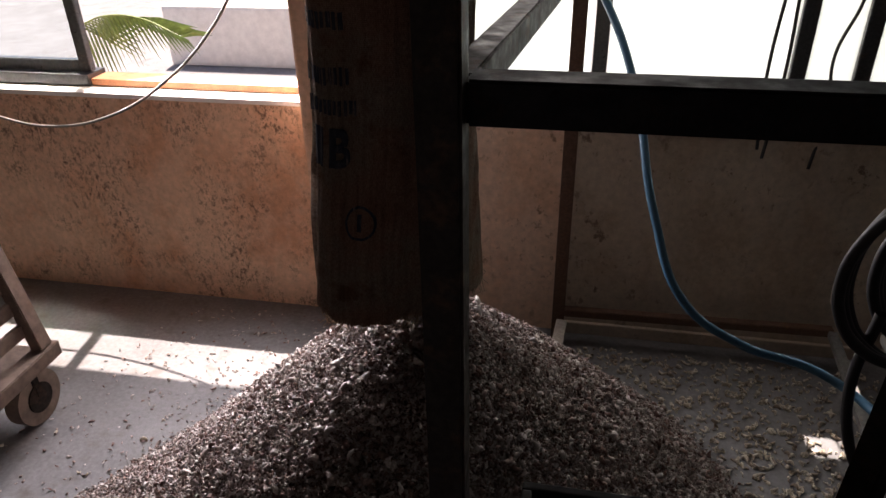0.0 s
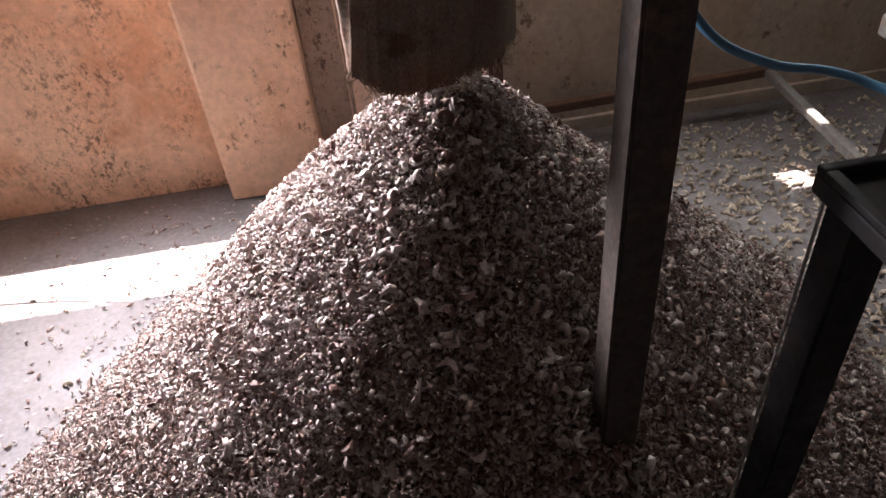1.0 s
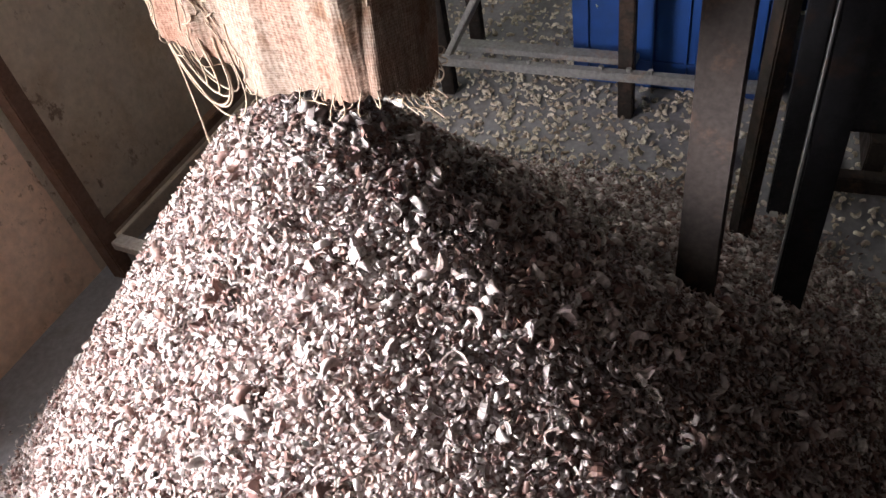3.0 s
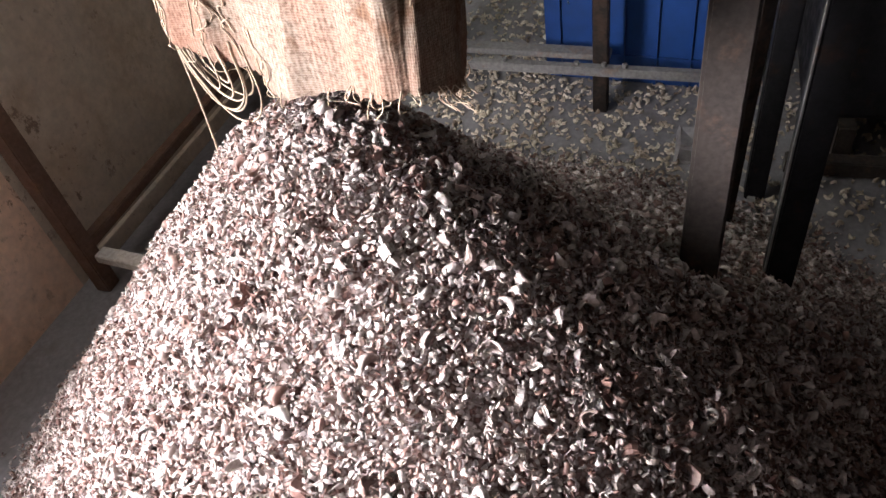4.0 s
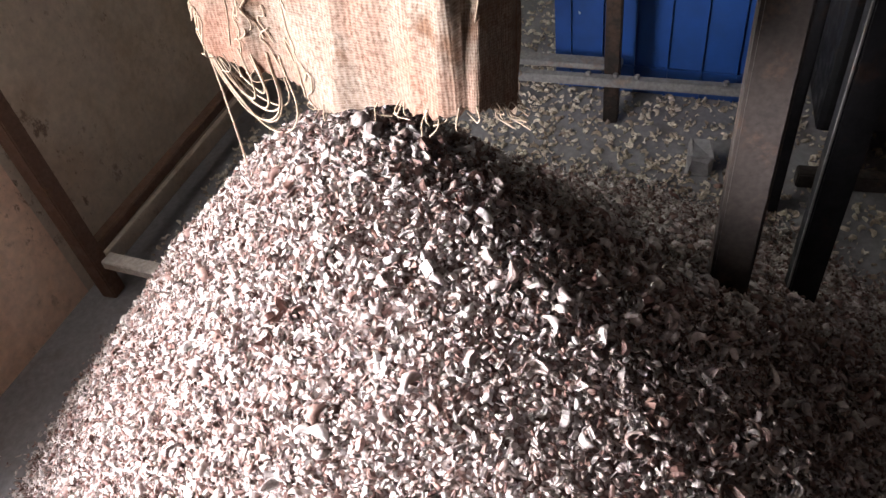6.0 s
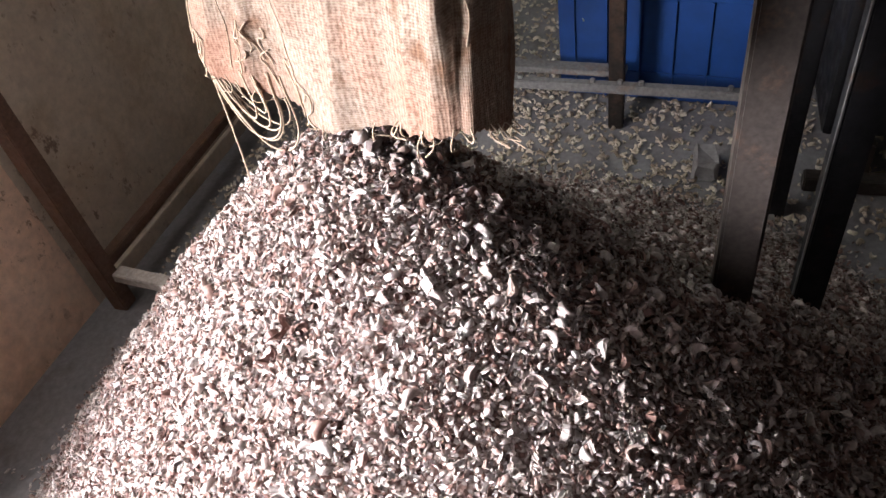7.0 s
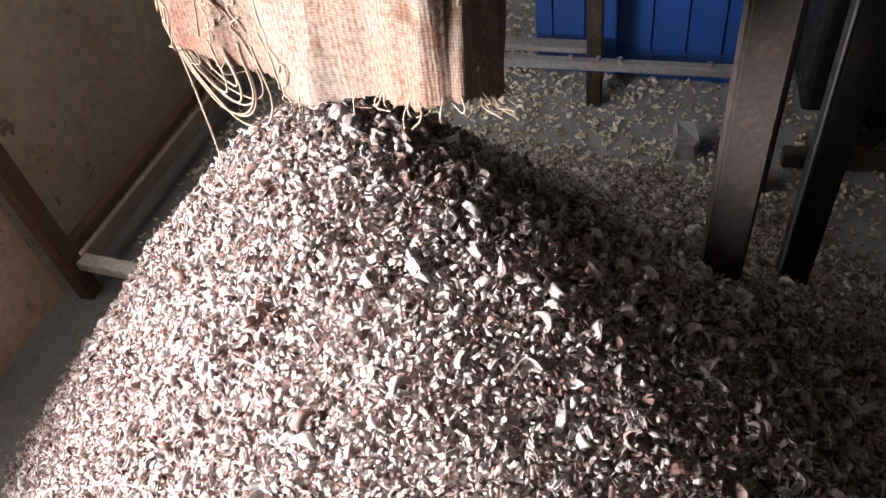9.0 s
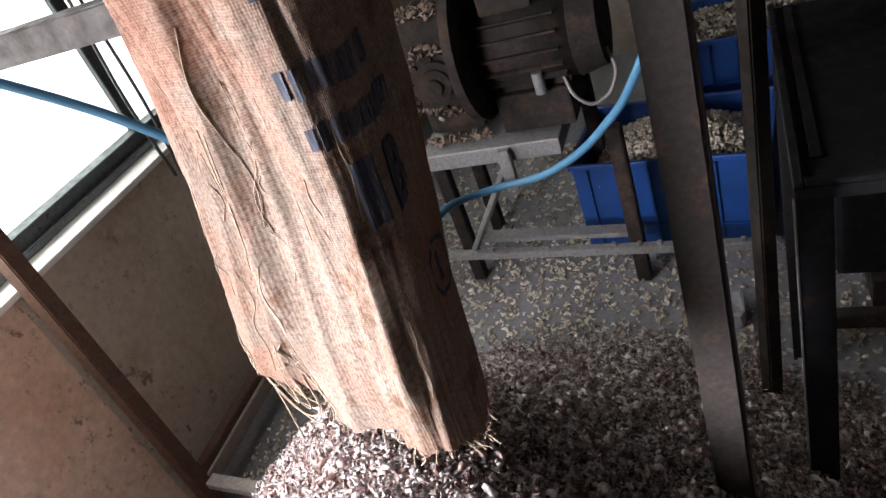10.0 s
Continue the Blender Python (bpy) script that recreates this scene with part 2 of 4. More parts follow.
# ---------------------------------------------------------------- building helpers


def link(name, mesh, mat, parent=None, smooth=False):
    ob = new(name, mesh)
    if mat is not None:
        mesh.materials.append(mat)
    if smooth:
        for p in mesh.polygons:
            p.use_smooth = True
    ob.parent = parent
    return ob


def part(name, bm, mat, parent=None, label="", smooth=False):
    mesh = bpy.data.meshes.new(name)
    bmesh.ops.recalc_face_normals(bm, faces=bm.faces)
    bm.to_mesh(mesh)
    bm.free()
    ob = link(name, mesh, mat, parent, smooth)
    return tagged(ob, label) if label else ob


def box_into(bm, lo, hi, bevel=0.0):
    ret = bmesh.ops.create_cube(bm, size=1.0)
    c, s = [(a + b) / 2 for a, b in zip(lo, hi)], [abs(b - a) for a, b in zip(lo, hi)]
    for v in ret["verts"]:
        v.co = Vector(c) + Vector([a * b for a, b in zip(v.co, s)])
    if bevel:
        edges = list({e for v in ret["verts"] for e in v.link_edges})
        bmesh.ops.bevel(bm, geom=edges, offset=bevel, segments=2, affect="EDGES", profile=0.6)
    return bm


def box(lo, hi, bevel=0.0):
    return box_into(bmesh.new(), lo, hi, bevel)


def bar_into(bm, a, b, w, h, bevel=0.003, spin=0.0):
    """A square tube or flat from a to b."""
    a, b = Vector(a), Vector(b)
    ret = bmesh.ops.create_cube(bm, size=1.0)
    length = (b - a).length
    verts = ret["verts"]
    for v in verts:
        v.co = Vector((v.co.x * w, v.co.y * h, v.co.z * length))
    if bevel:
        edges = list({e for v in verts for e in v.link_edges})
        made = bmesh.ops.bevel(bm, geom=edges, offset=bevel, segments=2, affect="EDGES")
        verts = list({v for f in made["faces"] for v in f.verts} | {v for v in verts if v.is_valid})
    turn = (b - a).to_track_quat("Z", "Y").to_matrix().to_4x4() @ Matrix.Rotation(spin, 4, "Z")
    bmesh.ops.transform(bm, matrix=Matrix.Translation((a + b) / 2) @ turn, verts=verts)
    return bm


def bar(a, b, w, h, bevel=0.003, spin=0.0):
    return bar_into(bmesh.new(), a, b, w, h, bevel, spin)


def disc_into(bm, a, b, r0, r1=None, seg=28):
    """A solid of revolution from a to b."""
    a, b = Vector(a), Vector(b)
    ret = bmesh.ops.create_cone(bm, cap_ends=True, segments=seg, radius1=r0, radius2=r0 if r1 is None else r1, depth=(b - a).length)
    turn = (b - a).to_track_quat("Z", "Y").to_matrix().to_4x4()
    bmesh.ops.transform(bm, matrix=Matrix.Translation((a + b) / 2) @ turn, verts=ret["verts"])
    return bm


def disc(a, b, r0, r1=None, seg=28):
    return disc_into(bmesh.new(), a, b, r0, r1, seg)


def tube(name, points, radius, mat, parent=None, closed=False):
    """A round hose, cable or thread through the points."""
    cu = bpy.data.curves.new(name, "CURVE")
    cu.dimensions, cu.bevel_depth, cu.bevel_resolution, cu.resolution_u = "3D", radius, 3, 8
    sp = cu.splines.new("BEZIER")
    sp.bezier_points.add(len(points) - 1)
    for bp, p in zip(sp.bezier_points, points):
        bp.co, bp.handle_left_type, bp.handle_right_type = p, "AUTO", "AUTO"
    sp.use_cyclic_u = closed
    tmp = bpy.data.objects.new("tmp", cu)
    scene.collection.objects.link(tmp)
    mesh = bpy.data.meshes.new_from_object(tmp.evaluated_get(bpy.context.evaluated_depsgraph_get()))
    bpy.data.objects.remove(tmp)
    mesh.materials.clear()
    return link(name, mesh, mat, parent, True)


def thing(name, label, category, at=(0, 0, 0), group="", kind=""):
    ob = new(name)
    ob.location = at
    ob.empty_display_size = 0.1
    return tagged(ob, label, category, group, kind)


bpy.context.view_layer.update()

# ---------------------------------------------------------------- room
WALL, OUT, SILL, HEAD = 2.78, 3.01, 1.0, 2.36
X0, X1, Y0, TOP = -4.2, 3.4, -2.6, 2.9


def structure(name, bm, mat, label, category):
    return tagged(part(name, bm, mat), label, category, "", "structure")


structure("floor", box((X0, Y0, -0.12), (X1, WALL, 0.0)), M["floor"], "worn grey concrete floor with dust and stains", "floor")
bm = box((X0, WALL, -0.12), (-0.6, OUT, SILL))
box_into(bm, (X0, WALL, HEAD), (-0.6, OUT, TOP))
box_into(bm, (X0, WALL, SILL), (-3.5, OUT, HEAD))
structure("wall_north_1", bm, M["plaster"], "stained ochre plaster wall below a long window", "wall")
SEAM = 0.262
bm = box((-0.6, WALL, -0.12), (SEAM, OUT, SILL))
box_into(bm, (-0.6, WALL, HEAD), (SEAM, OUT, TOP))
structure("wall_north_2", bm, M["tan_plaster"], "worn tan plaster wall below a long window", "wall")
bm = box((SEAM, WALL, -0.12), (X1, OUT, SILL))
box_into(bm, (SEAM, WALL, HEAD), (X1, OUT, TOP))
box_into(bm, (2.7, WALL, SILL), (X1, OUT, HEAD))
structure("wall_north_3", bm, M["grey_plaster"], "grimy grey-tan plaster wall below a long window", "wall")
bm = bmesh.new()
box_into(bm, (-0.785, 2.65, 0.0), (-0.41, OUT + 0.005, TOP), 0.012)
structure("pilaster", bm, M["pilaster_plaster"], "plastered pilaster standing out from the window wall", "pillar")
structure("trim", box((-0.405, WALL - 0.014, 0.0), (-0.275, WALL - 0.001, SILL - 0.02), 0.004), M["wall_strip"], "darker strip on the wall beside the pilaster", "render")
structure("trim", box((-0.268, WALL - 0.010, 0.0), (-0.256, WALL - 0.001, SILL - 0.02), 0.003), M["wall_strip"], "thin darker ridge on the wall", "render")
# unseen walls and slab close the room; their dark colour holds down the fill
structure("wall_west", box((X0 - 0.2, Y0, -0.12), (X0, OUT, TOP)), M["dark_unseen_wall"], "unseen side wall, coloured dark to cut bounced light", "wall")
structure("wall_east", box((X1, Y0, -0.12), (X1 + 0.2, OUT, TOP)), M["dark_unseen_wall"], "unseen end wall, coloured dark to cut bounced light", "wall")
structure("wall_south", box((X0 - 0.2, Y0 - 0.2, -0.12), (X1 + 0.2, Y0, TOP)), M["dark_unseen_wall"], "unseen back wall, coloured dark to cut bounced light", "wall")
structure("ceiling", box((X0 - 0.2, Y0 - 0.2, TOP), (X1 + 0.2, OUT, TOP + 0.12)), M["roof"], "unseen roof slab, coloured dark to cut bounced light", "ceiling")
structure("baseboard", box((0.304, WALL - 0.022, 0.0), (X1, WALL - 0.002, 0.06), 0.006), M["grey_plaster"], "low rendered skirting along the foot of the wall", "baseboard")
bm = box((-3.5, WALL - 0.012, SILL), (-0.79, OUT + 0.03, SILL + 0.022), 0.004)
structure("trim", bm, M["white"], "white plastered window sill", "sill")
bm = box((-0.405, WALL - 0.012, SILL - 0.015), (2.7, OUT + 0.03, SILL + 0.006), 0.004)
structure("trim", bm, M["white"], "white plastered window sill", "sill")


def window(name, label):
    return tagged(new(name), label, "window", "", "structure")


# left window: one glazed leaf slid shut, the rest open
w1 = window("window_1", "long window with one glazed leaf, the rest open")
part("window_sill", box((-1.84, 2.86, 1.024), (-0.79, 2.98, 1.055), 0.004), M["orange"], w1, "orange-brown painted timber track")
part("track", box((-3.5, 2.85, 1.024), (-1.845, 2.98, 1.075), 0.004), M["aluminium"], w1)
part("frame", bar((-1.87, 2.9, 1.08), (-1.87, 2.9, HEAD), 0.05, 0.04), M["aluminium"], w1)
part("frame", bar((-2.95, 2.9, 1.08), (-2.95, 2.9, HEAD), 0.05, 0.04), M["aluminium"], w1)
part("frame", bar((-3.5, 2.9, 1.105), (-1.895, 2.9, 1.105), 0.04, 0.05), M["aluminium"], w1)
part("frame", bar((-3.5, 2.9, HEAD - 0.025), (-0.79, 2.9, HEAD - 0.025), 0.04, 0.05), M["aluminium"], w1)
pane = part("pane", box((-2.925, 2.897, 1.13), (-1.895, 2.903, HEAD - 0.05)), M["glass"], w1)
pane.visible_shadow = False
pane = part("pane", box((-3.5, 2.897, 1.13), (-2.975, 2.903, HEAD - 0.05)), M["glass"], w1)
pane.visible_shadow = False
# right window: frosted leaves, one opening
w2 = window("window_2", "long window with dusty frosted panes in dark metal")
part("track", box((-0.405, 2.86, SILL + 0.008), (2.7, 2.98, SILL + 0.085), 0.004), M["aluminium"], w2)
part("rail", bar((-0.405, 2.845, SILL + 0.03), (2.7, 2.845, SILL + 0.03), 0.012, 0.02, 0.002), M["aluminium"], w2)
for x in (-0.38, 0.36, 1.08, 1.30, 2.1, 2.67):
    part("frame", bar((x, 2.92, SILL + 0.085), (x, 2.92, HEAD), 0.055, 0.04), M["aluminium"], w2)
for a, b in ((-0.35, 0.33), (0.39, 1.05), (1.33, 2.07), (2.13, 2.64)):
    part("pane", box((a, 2.917, SILL + 0.085), (b, 2.923, HEAD)), M["frosted"], w2)
part("pane", box((1.11, 2.917, SILL + 0.085), (1.27, 2.923, 1.83)), M["frosted"], w2)
part("frame", bar((-0.405, 2.92, HEAD - 0.02), (2.7, 2.92, HEAD - 0.02), 0.04, 0.04), M["aluminium"], w2)

# ---------------------------------------------------------------- outside
structure("ground", box((-60, -60, -0.4), (60, 90, -0.25)), M["yard"], "sunlit pale concrete yard outside", "ground")
n, pitch = 60, 0.25
verts, faces = [], []
for i in range(n * 6 + 1):
    x = -7.5 + i * pitch / 6
    z = 0.12 if i % 6 in (0, 1) else (0.0 if i % 6 in (3, 4) else 0.06)
    verts += [(x, OUT, 2.62 + z), (x, 3.05, 2.56 + z), (x, OUT, 2.626 + z), (x, 3.05, 2.566 + z)]
for i in range(n * 6):
    a, b = i * 4, i * 4 + 4
    faces += [(a, a + 1, b + 1, b), (a + 2, b + 2, b + 3, a + 3), (a + 1, a + 3, b + 3, b + 1), (a, b, b + 2, a + 2)]
mesh = bpy.data.meshes.new("eave")
mesh.from_pydata(verts, [], faces)
tagged(link("roof_eave", mesh, M["roof"]), "corrugated sheet eave over the windows outside", "roof", "", "structure")


def palm_leaf(at, turn):
    root = thing("palm_plant", "young green palm growing outside the open window", "plant", at)
    part("trunk", bar((-0.02, 0, -at[2] - 0.25), (0, 0, 0.02), 0.05, 0.05, 0.012), M["wood"], root)
    mid = [Vector((0.0, 0, 0)), Vector((0.22, 0, 0.07)), Vector((0.46, 0.02, 0.06)), Vector((0.72, 0.03, -0.04))]
    tube("stem", mid, 0.006, M["palm"], root)
    rng = random.Random(5)
    for i in range(26):
        f = i / 25
        base = mid[0].lerp(mid[1], f * 3) if f < 1 / 3 else (mid[1].lerp(mid[2], f * 3 - 1) if f < 2 / 3 else mid[2].lerp(mid[3], f * 3 - 2))
        for side in (-1, 1):
            ln = (0.52 - 0.26 * f) * rng.uniform(0.8, 1.1)
            tip = base + Vector((0.45 * ln + 0.3 * f * ln, side * 0.35 * ln, -0.8 * ln * (1 - 0.55 * f) + (0.35 * ln if side > 0 else 0)))
            w = (tip - base).cross(Vector((0, 1, 0.3))).normalized() * 0.016
            bm = bmesh.new()
            half = base.lerp(tip, 0.4) + Vector((0, 0, 0.015))
            vs = [bm.verts.new(p) for p in (base - w * 0.4, base + w * 0.4, half + w, tip, half - w, half + Vector((0, 0.004, 0.004)))]
            for q in ((0, 1, 5), (1, 2, 5), (2, 3, 5), (3, 4, 5), (4, 0, 5)):
                bm.faces.new([vs[k] for k in q])
            part("leaflet", bm, M["palm"], root)
    root.rotation_euler = (0, 0, radians(turn))
    return root


palm_leaf((-2.86, 4.2, 0.97), -6)
bm = box((-4.4, 7.6, -0.25), (-1.2, 8.6, 0.42), 0.04)
tagged(part("concrete_block", bm, M["white"]), "low white-painted block wall in the yard", "wall")
for i, x in enumerate((-4.2, -3.6, -3.0, -2.4, -1.8)):
    pc = tagged(part("yard_post", bar((x, 9.4, -0.25), (x + 0.04, 9.4, 0.85), 0.07, 0.07), M["wood"]), "weathered wooden fence post in the yard", "post", "yard fence posts")
bm = bar((-4.6, 9.34, 0.6), (-1.2, 9.34, 0.62), 0.03, 0.12)
tagged(part("yard_rail", bm, M["wood"]), "weathered wooden rail in the yard", "rail")
bm = box((-14, 13, -0.25), (14, 13.3, 3.2))
for i in range(14):
    box_into(bm, (-13.5 + i * 2, 12.96, 0.6), (-12.6 + i * 2, 13.05, 2.2))
structure("backdrop", bm, M["white"], "pale sunlit building across the yard", "building")

# ---------------------------------------------------------------- shell pile
PX, PY, PH = -0.066, 1.5395, 0.922


def pile_height(x, y):
    """Height of the heap over the floor: a cone with a rounded top and uneven flanks."""
    dx, dy = x - PX, y - PY
    th = np.arctan2(dy, dx)
    slope = 0.9785 + 0.1669 * np.cos(th) + 0.0493 * np.sin(th) + 0.1488 * np.cos(2 * th) - 0.1942 * np.sin(2 * th)
    bend = 0.0763 + 0.1166 * np.cos(th) - 0.0231 * np.sin(th) + 0.1424 * np.cos(2 * th) - 0.179 * np.sin(2 * th)
    r = np.sqrt(dx * dx + dy * dy + 0.0206) - 0.1434
    z = PH - slope * r + bend * r * r
    wav = 0.010 * np.sin(9 * x + 3 * y) * np.sin(7 * y - 4 * x) + 0.006 * np.sin(23 * x) * np.sin(21 * y + 1)
    nw = np.exp(-((th - 2.75) / 0.40) ** 2)
    z = z - 0.09 * nw * np.clip((np.hypot(dx, dy) - 0.55) / 0.55, 0, 1)
    north = np.exp(-((th - 1.78) / 0.52) ** 2)
    z = z - 0.068 * north * np.clip((np.hypot(dx, dy) - 0.25) / 0.45, 0, 1)
    far = np.clip((np.hypot(dx, dy) - 1.5) / 0.2, 0, 1)
    z = z - far
    return 0.028 * np.logaddexp(0, z / 0.028) + wav * np.clip(z * 4, 0, 1)


def pile_normal(x, y):
    e = 0.02
    gx = (pile_height(x + e, y) - pile_height(x - e, y)) / (2 * e)
    gy = (pile_height(x, y + e) - pile_height(x, y - e)) / (2 * e)
    n = np.stack([-gx, -gy, np.ones_like(gx)], -1)
    return n / np.linalg.norm(n, axis=-1, keepdims=True)


def husk(rng, length, width, curl, nu=5, nv=3):
    """A half husk or a chip of one: a curled cup with a wall of its own."""
    wall = 0.0008 + 0.03 * width
    ragged = 0.05 * width
    grid = []
    for layer in (0, 1):
        for i in range(nu):
            u = i / (nu - 1) * 2 - 1
            for j in range(nv):
                v = j / (nv - 1) * 2 - 1
                wide = width / 2 * math.sqrt(max(0.10, 1 - 0.90 * u * u))
                x = u * length / 2
                y = v * wide + curl * (u * u - 0.4) * length * 0.6
                z = (1 - 0.95 * v * v - 0.7 * u * u) * width * 0.68 - layer * wall
                k = 1 - layer * 0.10
                grid.append((x * k + rng.uniform(-1, 1) * ragged, y * k + rng.uniform(-1, 1) * ragged, z + rng.uniform(-1, 1) * ragged))
    n = nu * nv
    f = []
    for i in range(nu - 1):
        for j in range(nv - 1):
            a = i * nv + j
            f.append((a, a + nv, a + nv + 1, a + 1))
            f.append((n + a, n + a + 1, n + a + nv + 1, n + a + nv))
    rim = [j for j in range(nv)] + [i * nv + nv - 1 for i in range(1, nu)] + [(nu - 1) * nv + j for j in range(nv - 2, -1, -1)] + [i * nv for i in range(nu - 2, 0, -1)]
    for a, b in zip(rim, rim[1:] + rim[:1]):
        f.append((a, b, n + b, n + a))
    return np.array(grid), np.array(f)


def flake(rng, length, width, arc):
    """A curled flake of husk: a piece of a thin pipe wall with ragged, tapering ends."""
    nu, nv, wall = 3, 4, 0.00075
    rad = width / arc
    grid = []
    rough = [[rng.uniform(-1, 1) * 0.10 * width for q in range(3)] for p in range(nu * nv)]
    twist = rng.uniform(-0.5, 0.5)
    for layer in (0, 1):
        for i in range(nu):
            u = i / (nu - 1) * 2 - 1
            for j in range(nv):
                v = (j / (nv - 1) * 2 - 1) * (1 - 0.42 * u * u)
                a = v * arc / 2 + twist * u
                r = rad - layer * wall
                k = rough[i * nv + j]
                bow = 0.18 * length * u * u
                grid.append((u * length / 2 + k[0], r * math.sin(a) + k[1], r * math.cos(a) - rad * 0.6 - bow + k[2] * 0.6))
    n = nu * nv
    f = []
    for i in range(nu - 1):
        for j in range(nv - 1):
            a = i * nv + j
            f.append((a, a + nv, a + nv + 1, a + 1))
            f.append((n + a, n + a + 1, n + a + nv + 1, n + a + nv))
    rim = [j for j in range(nv)] + [i * nv + nv - 1 for i in range(1, nu)] + [(nu - 1) * nv + j for j in range(nv - 2, -1, -1)] + [i * nv for i in range(nu - 2, 0, -1)]
    for a, b in zip(rim, rim[1:] + rim[:1]):
        f.append((a, b, n + b, n + a))
    return np.array(grid), np.array(f)


def crumb(rng, length, width, arc):
    """A small curled scrap of husk, thick along its middle and sharp at its long edges."""
    rad, wall = width / arc, 0.0009
    grid = []
    for i in (-1, 1):
        shift, squeeze = rng.uniform(-0.2, 0.2) * width, rng.uniform(0.55, 1.0)
        for v, r in ((-1, rad), (-0.33, rad), (0.33, rad), (1, rad), (0.33, rad - wall), (-0.33, rad - wall)):
            a = v * squeeze * arc / 2
            grid.append((i * length / 2 + rng.uniform(-1, 1) * 0.1 * length, r * math.sin(a) + shift, r * math.cos(a) - rad * 0.7))
    return np.array(grid), np.array([(k, k + 6, (k + 1) % 6 + 6, (k + 1) % 6) for k in range(6)])


_rng = random.Random(3)
SHAPES = [husk(_rng, _rng.uniform(0.024, 0.034), _rng.uniform(0.013, 0.018), _rng.uniform(0.25, 0.6), 6, 4) for k in range(6)]
CHIPS = [flake(_rng, _rng.uniform(0.009, 0.020), _rng.uniform(0.008, 0.017), _rng.uniform(1.2, 3.6)) for k in range(16)]

CRUMBS = [crumb(_rng, _rng.uniform(0.006, 0.013), _rng.uniform(0.006, 0.012), _rng.uniform(1.4, 3.8)) for k in range(12)]


def turned(rs, normals, lean):
    """Rotations that lay a piece on the slope, tipped at random by up to lean and sometimes turned over."""
    n = normals + rs.normal(0, lean, normals.shape)
    n /= np.linalg.norm(n, axis=1, keepdims=True)
    n[rs.random(len(n)) < 0.55] *= -1
    a = rs.normal(0, 1, normals.shape)
    a -= n * (a * n).sum(1, keepdims=True)
    a /= np.linalg.norm(a, axis=1, keepdims=True)
    b = np.cross(n, a)
    return np.stack([a, b, n], -1)


def scatter(name, places, turns, sizes, mat, rs, parent=None, shapes=None):
    """Many husks as one mesh."""
    vs, fs, base = [], [], 0
    shapes = shapes or SHAPES
    pick = rs.integers(0, len(shapes), len(places))
    for k, (sv, sf) in enumerate(shapes):
        ids = np.nonzero(pick == k)[0]
        if not len(ids):
            continue
        v = np.einsum("nij,kj->nki", turns[ids], sv) * sizes[ids, None, None] + places[ids, None, :]
        f = sf[None] + (base + np.arange(len(ids)) * len(sv))[:, None, None]
        vs.append(v.reshape(-1, 3))
        fs.append(f.reshape(-1, 4))
        base += len(ids) * len(sv)
    v, f = np.concatenate(vs), np.concatenate(fs)
    mesh = bpy.data.meshes.new(name)
    mesh.vertices.add(len(v))
    mesh.vertices.foreach_set("co", v.ravel())
    mesh.loops.add(f.size)
    mesh.loops.foreach_set("vertex_index", f.ravel().astype(np.int32))
    mesh.polygons.add(len(f))
    mesh.polygons.foreach_set("loop_start", np.arange(0, f.size, 4, dtype=np.int32))
    mesh.update(calc_edges=True)
    mesh.validate()
    return link(name, mesh, mat, parent)


rs = np.random.default_rng(11)
pile = thing("shell_pile", "tall heap of dry brown cashew shells on the floor", "pile", (PX, PY, 0))
inverse = Matrix.Translation((-PX, -PY, 0))
# the body of the heap under the loose husks
step = 0.03
gx, gy = np.meshgrid(np.arange(-1.75, 1.75, step) + PX, np.arange(-1.75, 1.24, step) + PY, indexing="ij")
gz = pile_height(gx, gy) - 0.021 + rs.uniform(-0.006, 0.006, gx.shape)
mesh = bpy.data.meshes.new("heap_body")
ni, nj = gx.shape
idx = np.arange(ni * nj).reshape(ni, nj)
quads = np.stack([idx[:-1, :-1], idx[1:, :-1], idx[1:, 1:], idx[:-1, 1:]], -1).reshape(-1, 4)
keep = gz.ravel()[quads].max(1) > 0.002
mesh.from_pydata(np.stack([gx, gy, gz], -1).reshape(-1, 3).tolist(), [], quads[keep].tolist())
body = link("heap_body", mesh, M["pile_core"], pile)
body.matrix_parent_inverse = inverse


def spread(count, rmax, power=0.5):
    r, a = rmax * rs.random(count) ** power, rs.random(count) * 2 * np.pi
    return PX + r * np.cos(a), PY + r * np.sin(a)


def heap_cover(count, lean, low, high, sink):
    """Places, turns and sizes for pieces that lie on the heap."""
    x, y = spread(count, 1.5, 0.56)
    h = pile_height(x, y)
    ang = np.arctan2(y - PY, x - PX)
    hidden = (ang > 0.3) & (ang < 1.85) & (rs.random(count) < 0.45)
    thin = rs.random(count) > np.clip((h - 0.004) / 0.05, 0.0, 1)
    ok = (y < WALL - 0.09) & ~hidden & ~thin
    x, y, h = x[ok], y[ok], h[ok]
    nrm = pile_normal(x, y)
    pl = np.stack([x, y, h], -1) + nrm * rs.uniform(-sink, sink, (len(x), 1))
    pl[:, 2] = np.maximum(pl[:, 2], 0.006)
    return pl, turned(rs, nrm, lean), rs.uniform(low, high, len(x))


places, turns, sizes = heap_cover(66000, 0.62, 0.42, 0.88, 0.007)
chips = scatter("husk_layer", places, turns, sizes, M["shells"], rs, pile, CHIPS)
chips.matrix_parent_inverse = inverse
tagged(chips, "countless small broken brown husk chips", "", "", "stuff")
places, turns, sizes = heap_cover(150000, 1.0, 0.6, 1.15, 0.006)
places[:, 2] = np.maximum(places[:, 2] - 0.005, 0.004)
scraps = scatter("husk_layer", places, turns, sizes, M["shells"], rs, pile, CRUMBS)
scraps.matrix_parent_inverse = inverse
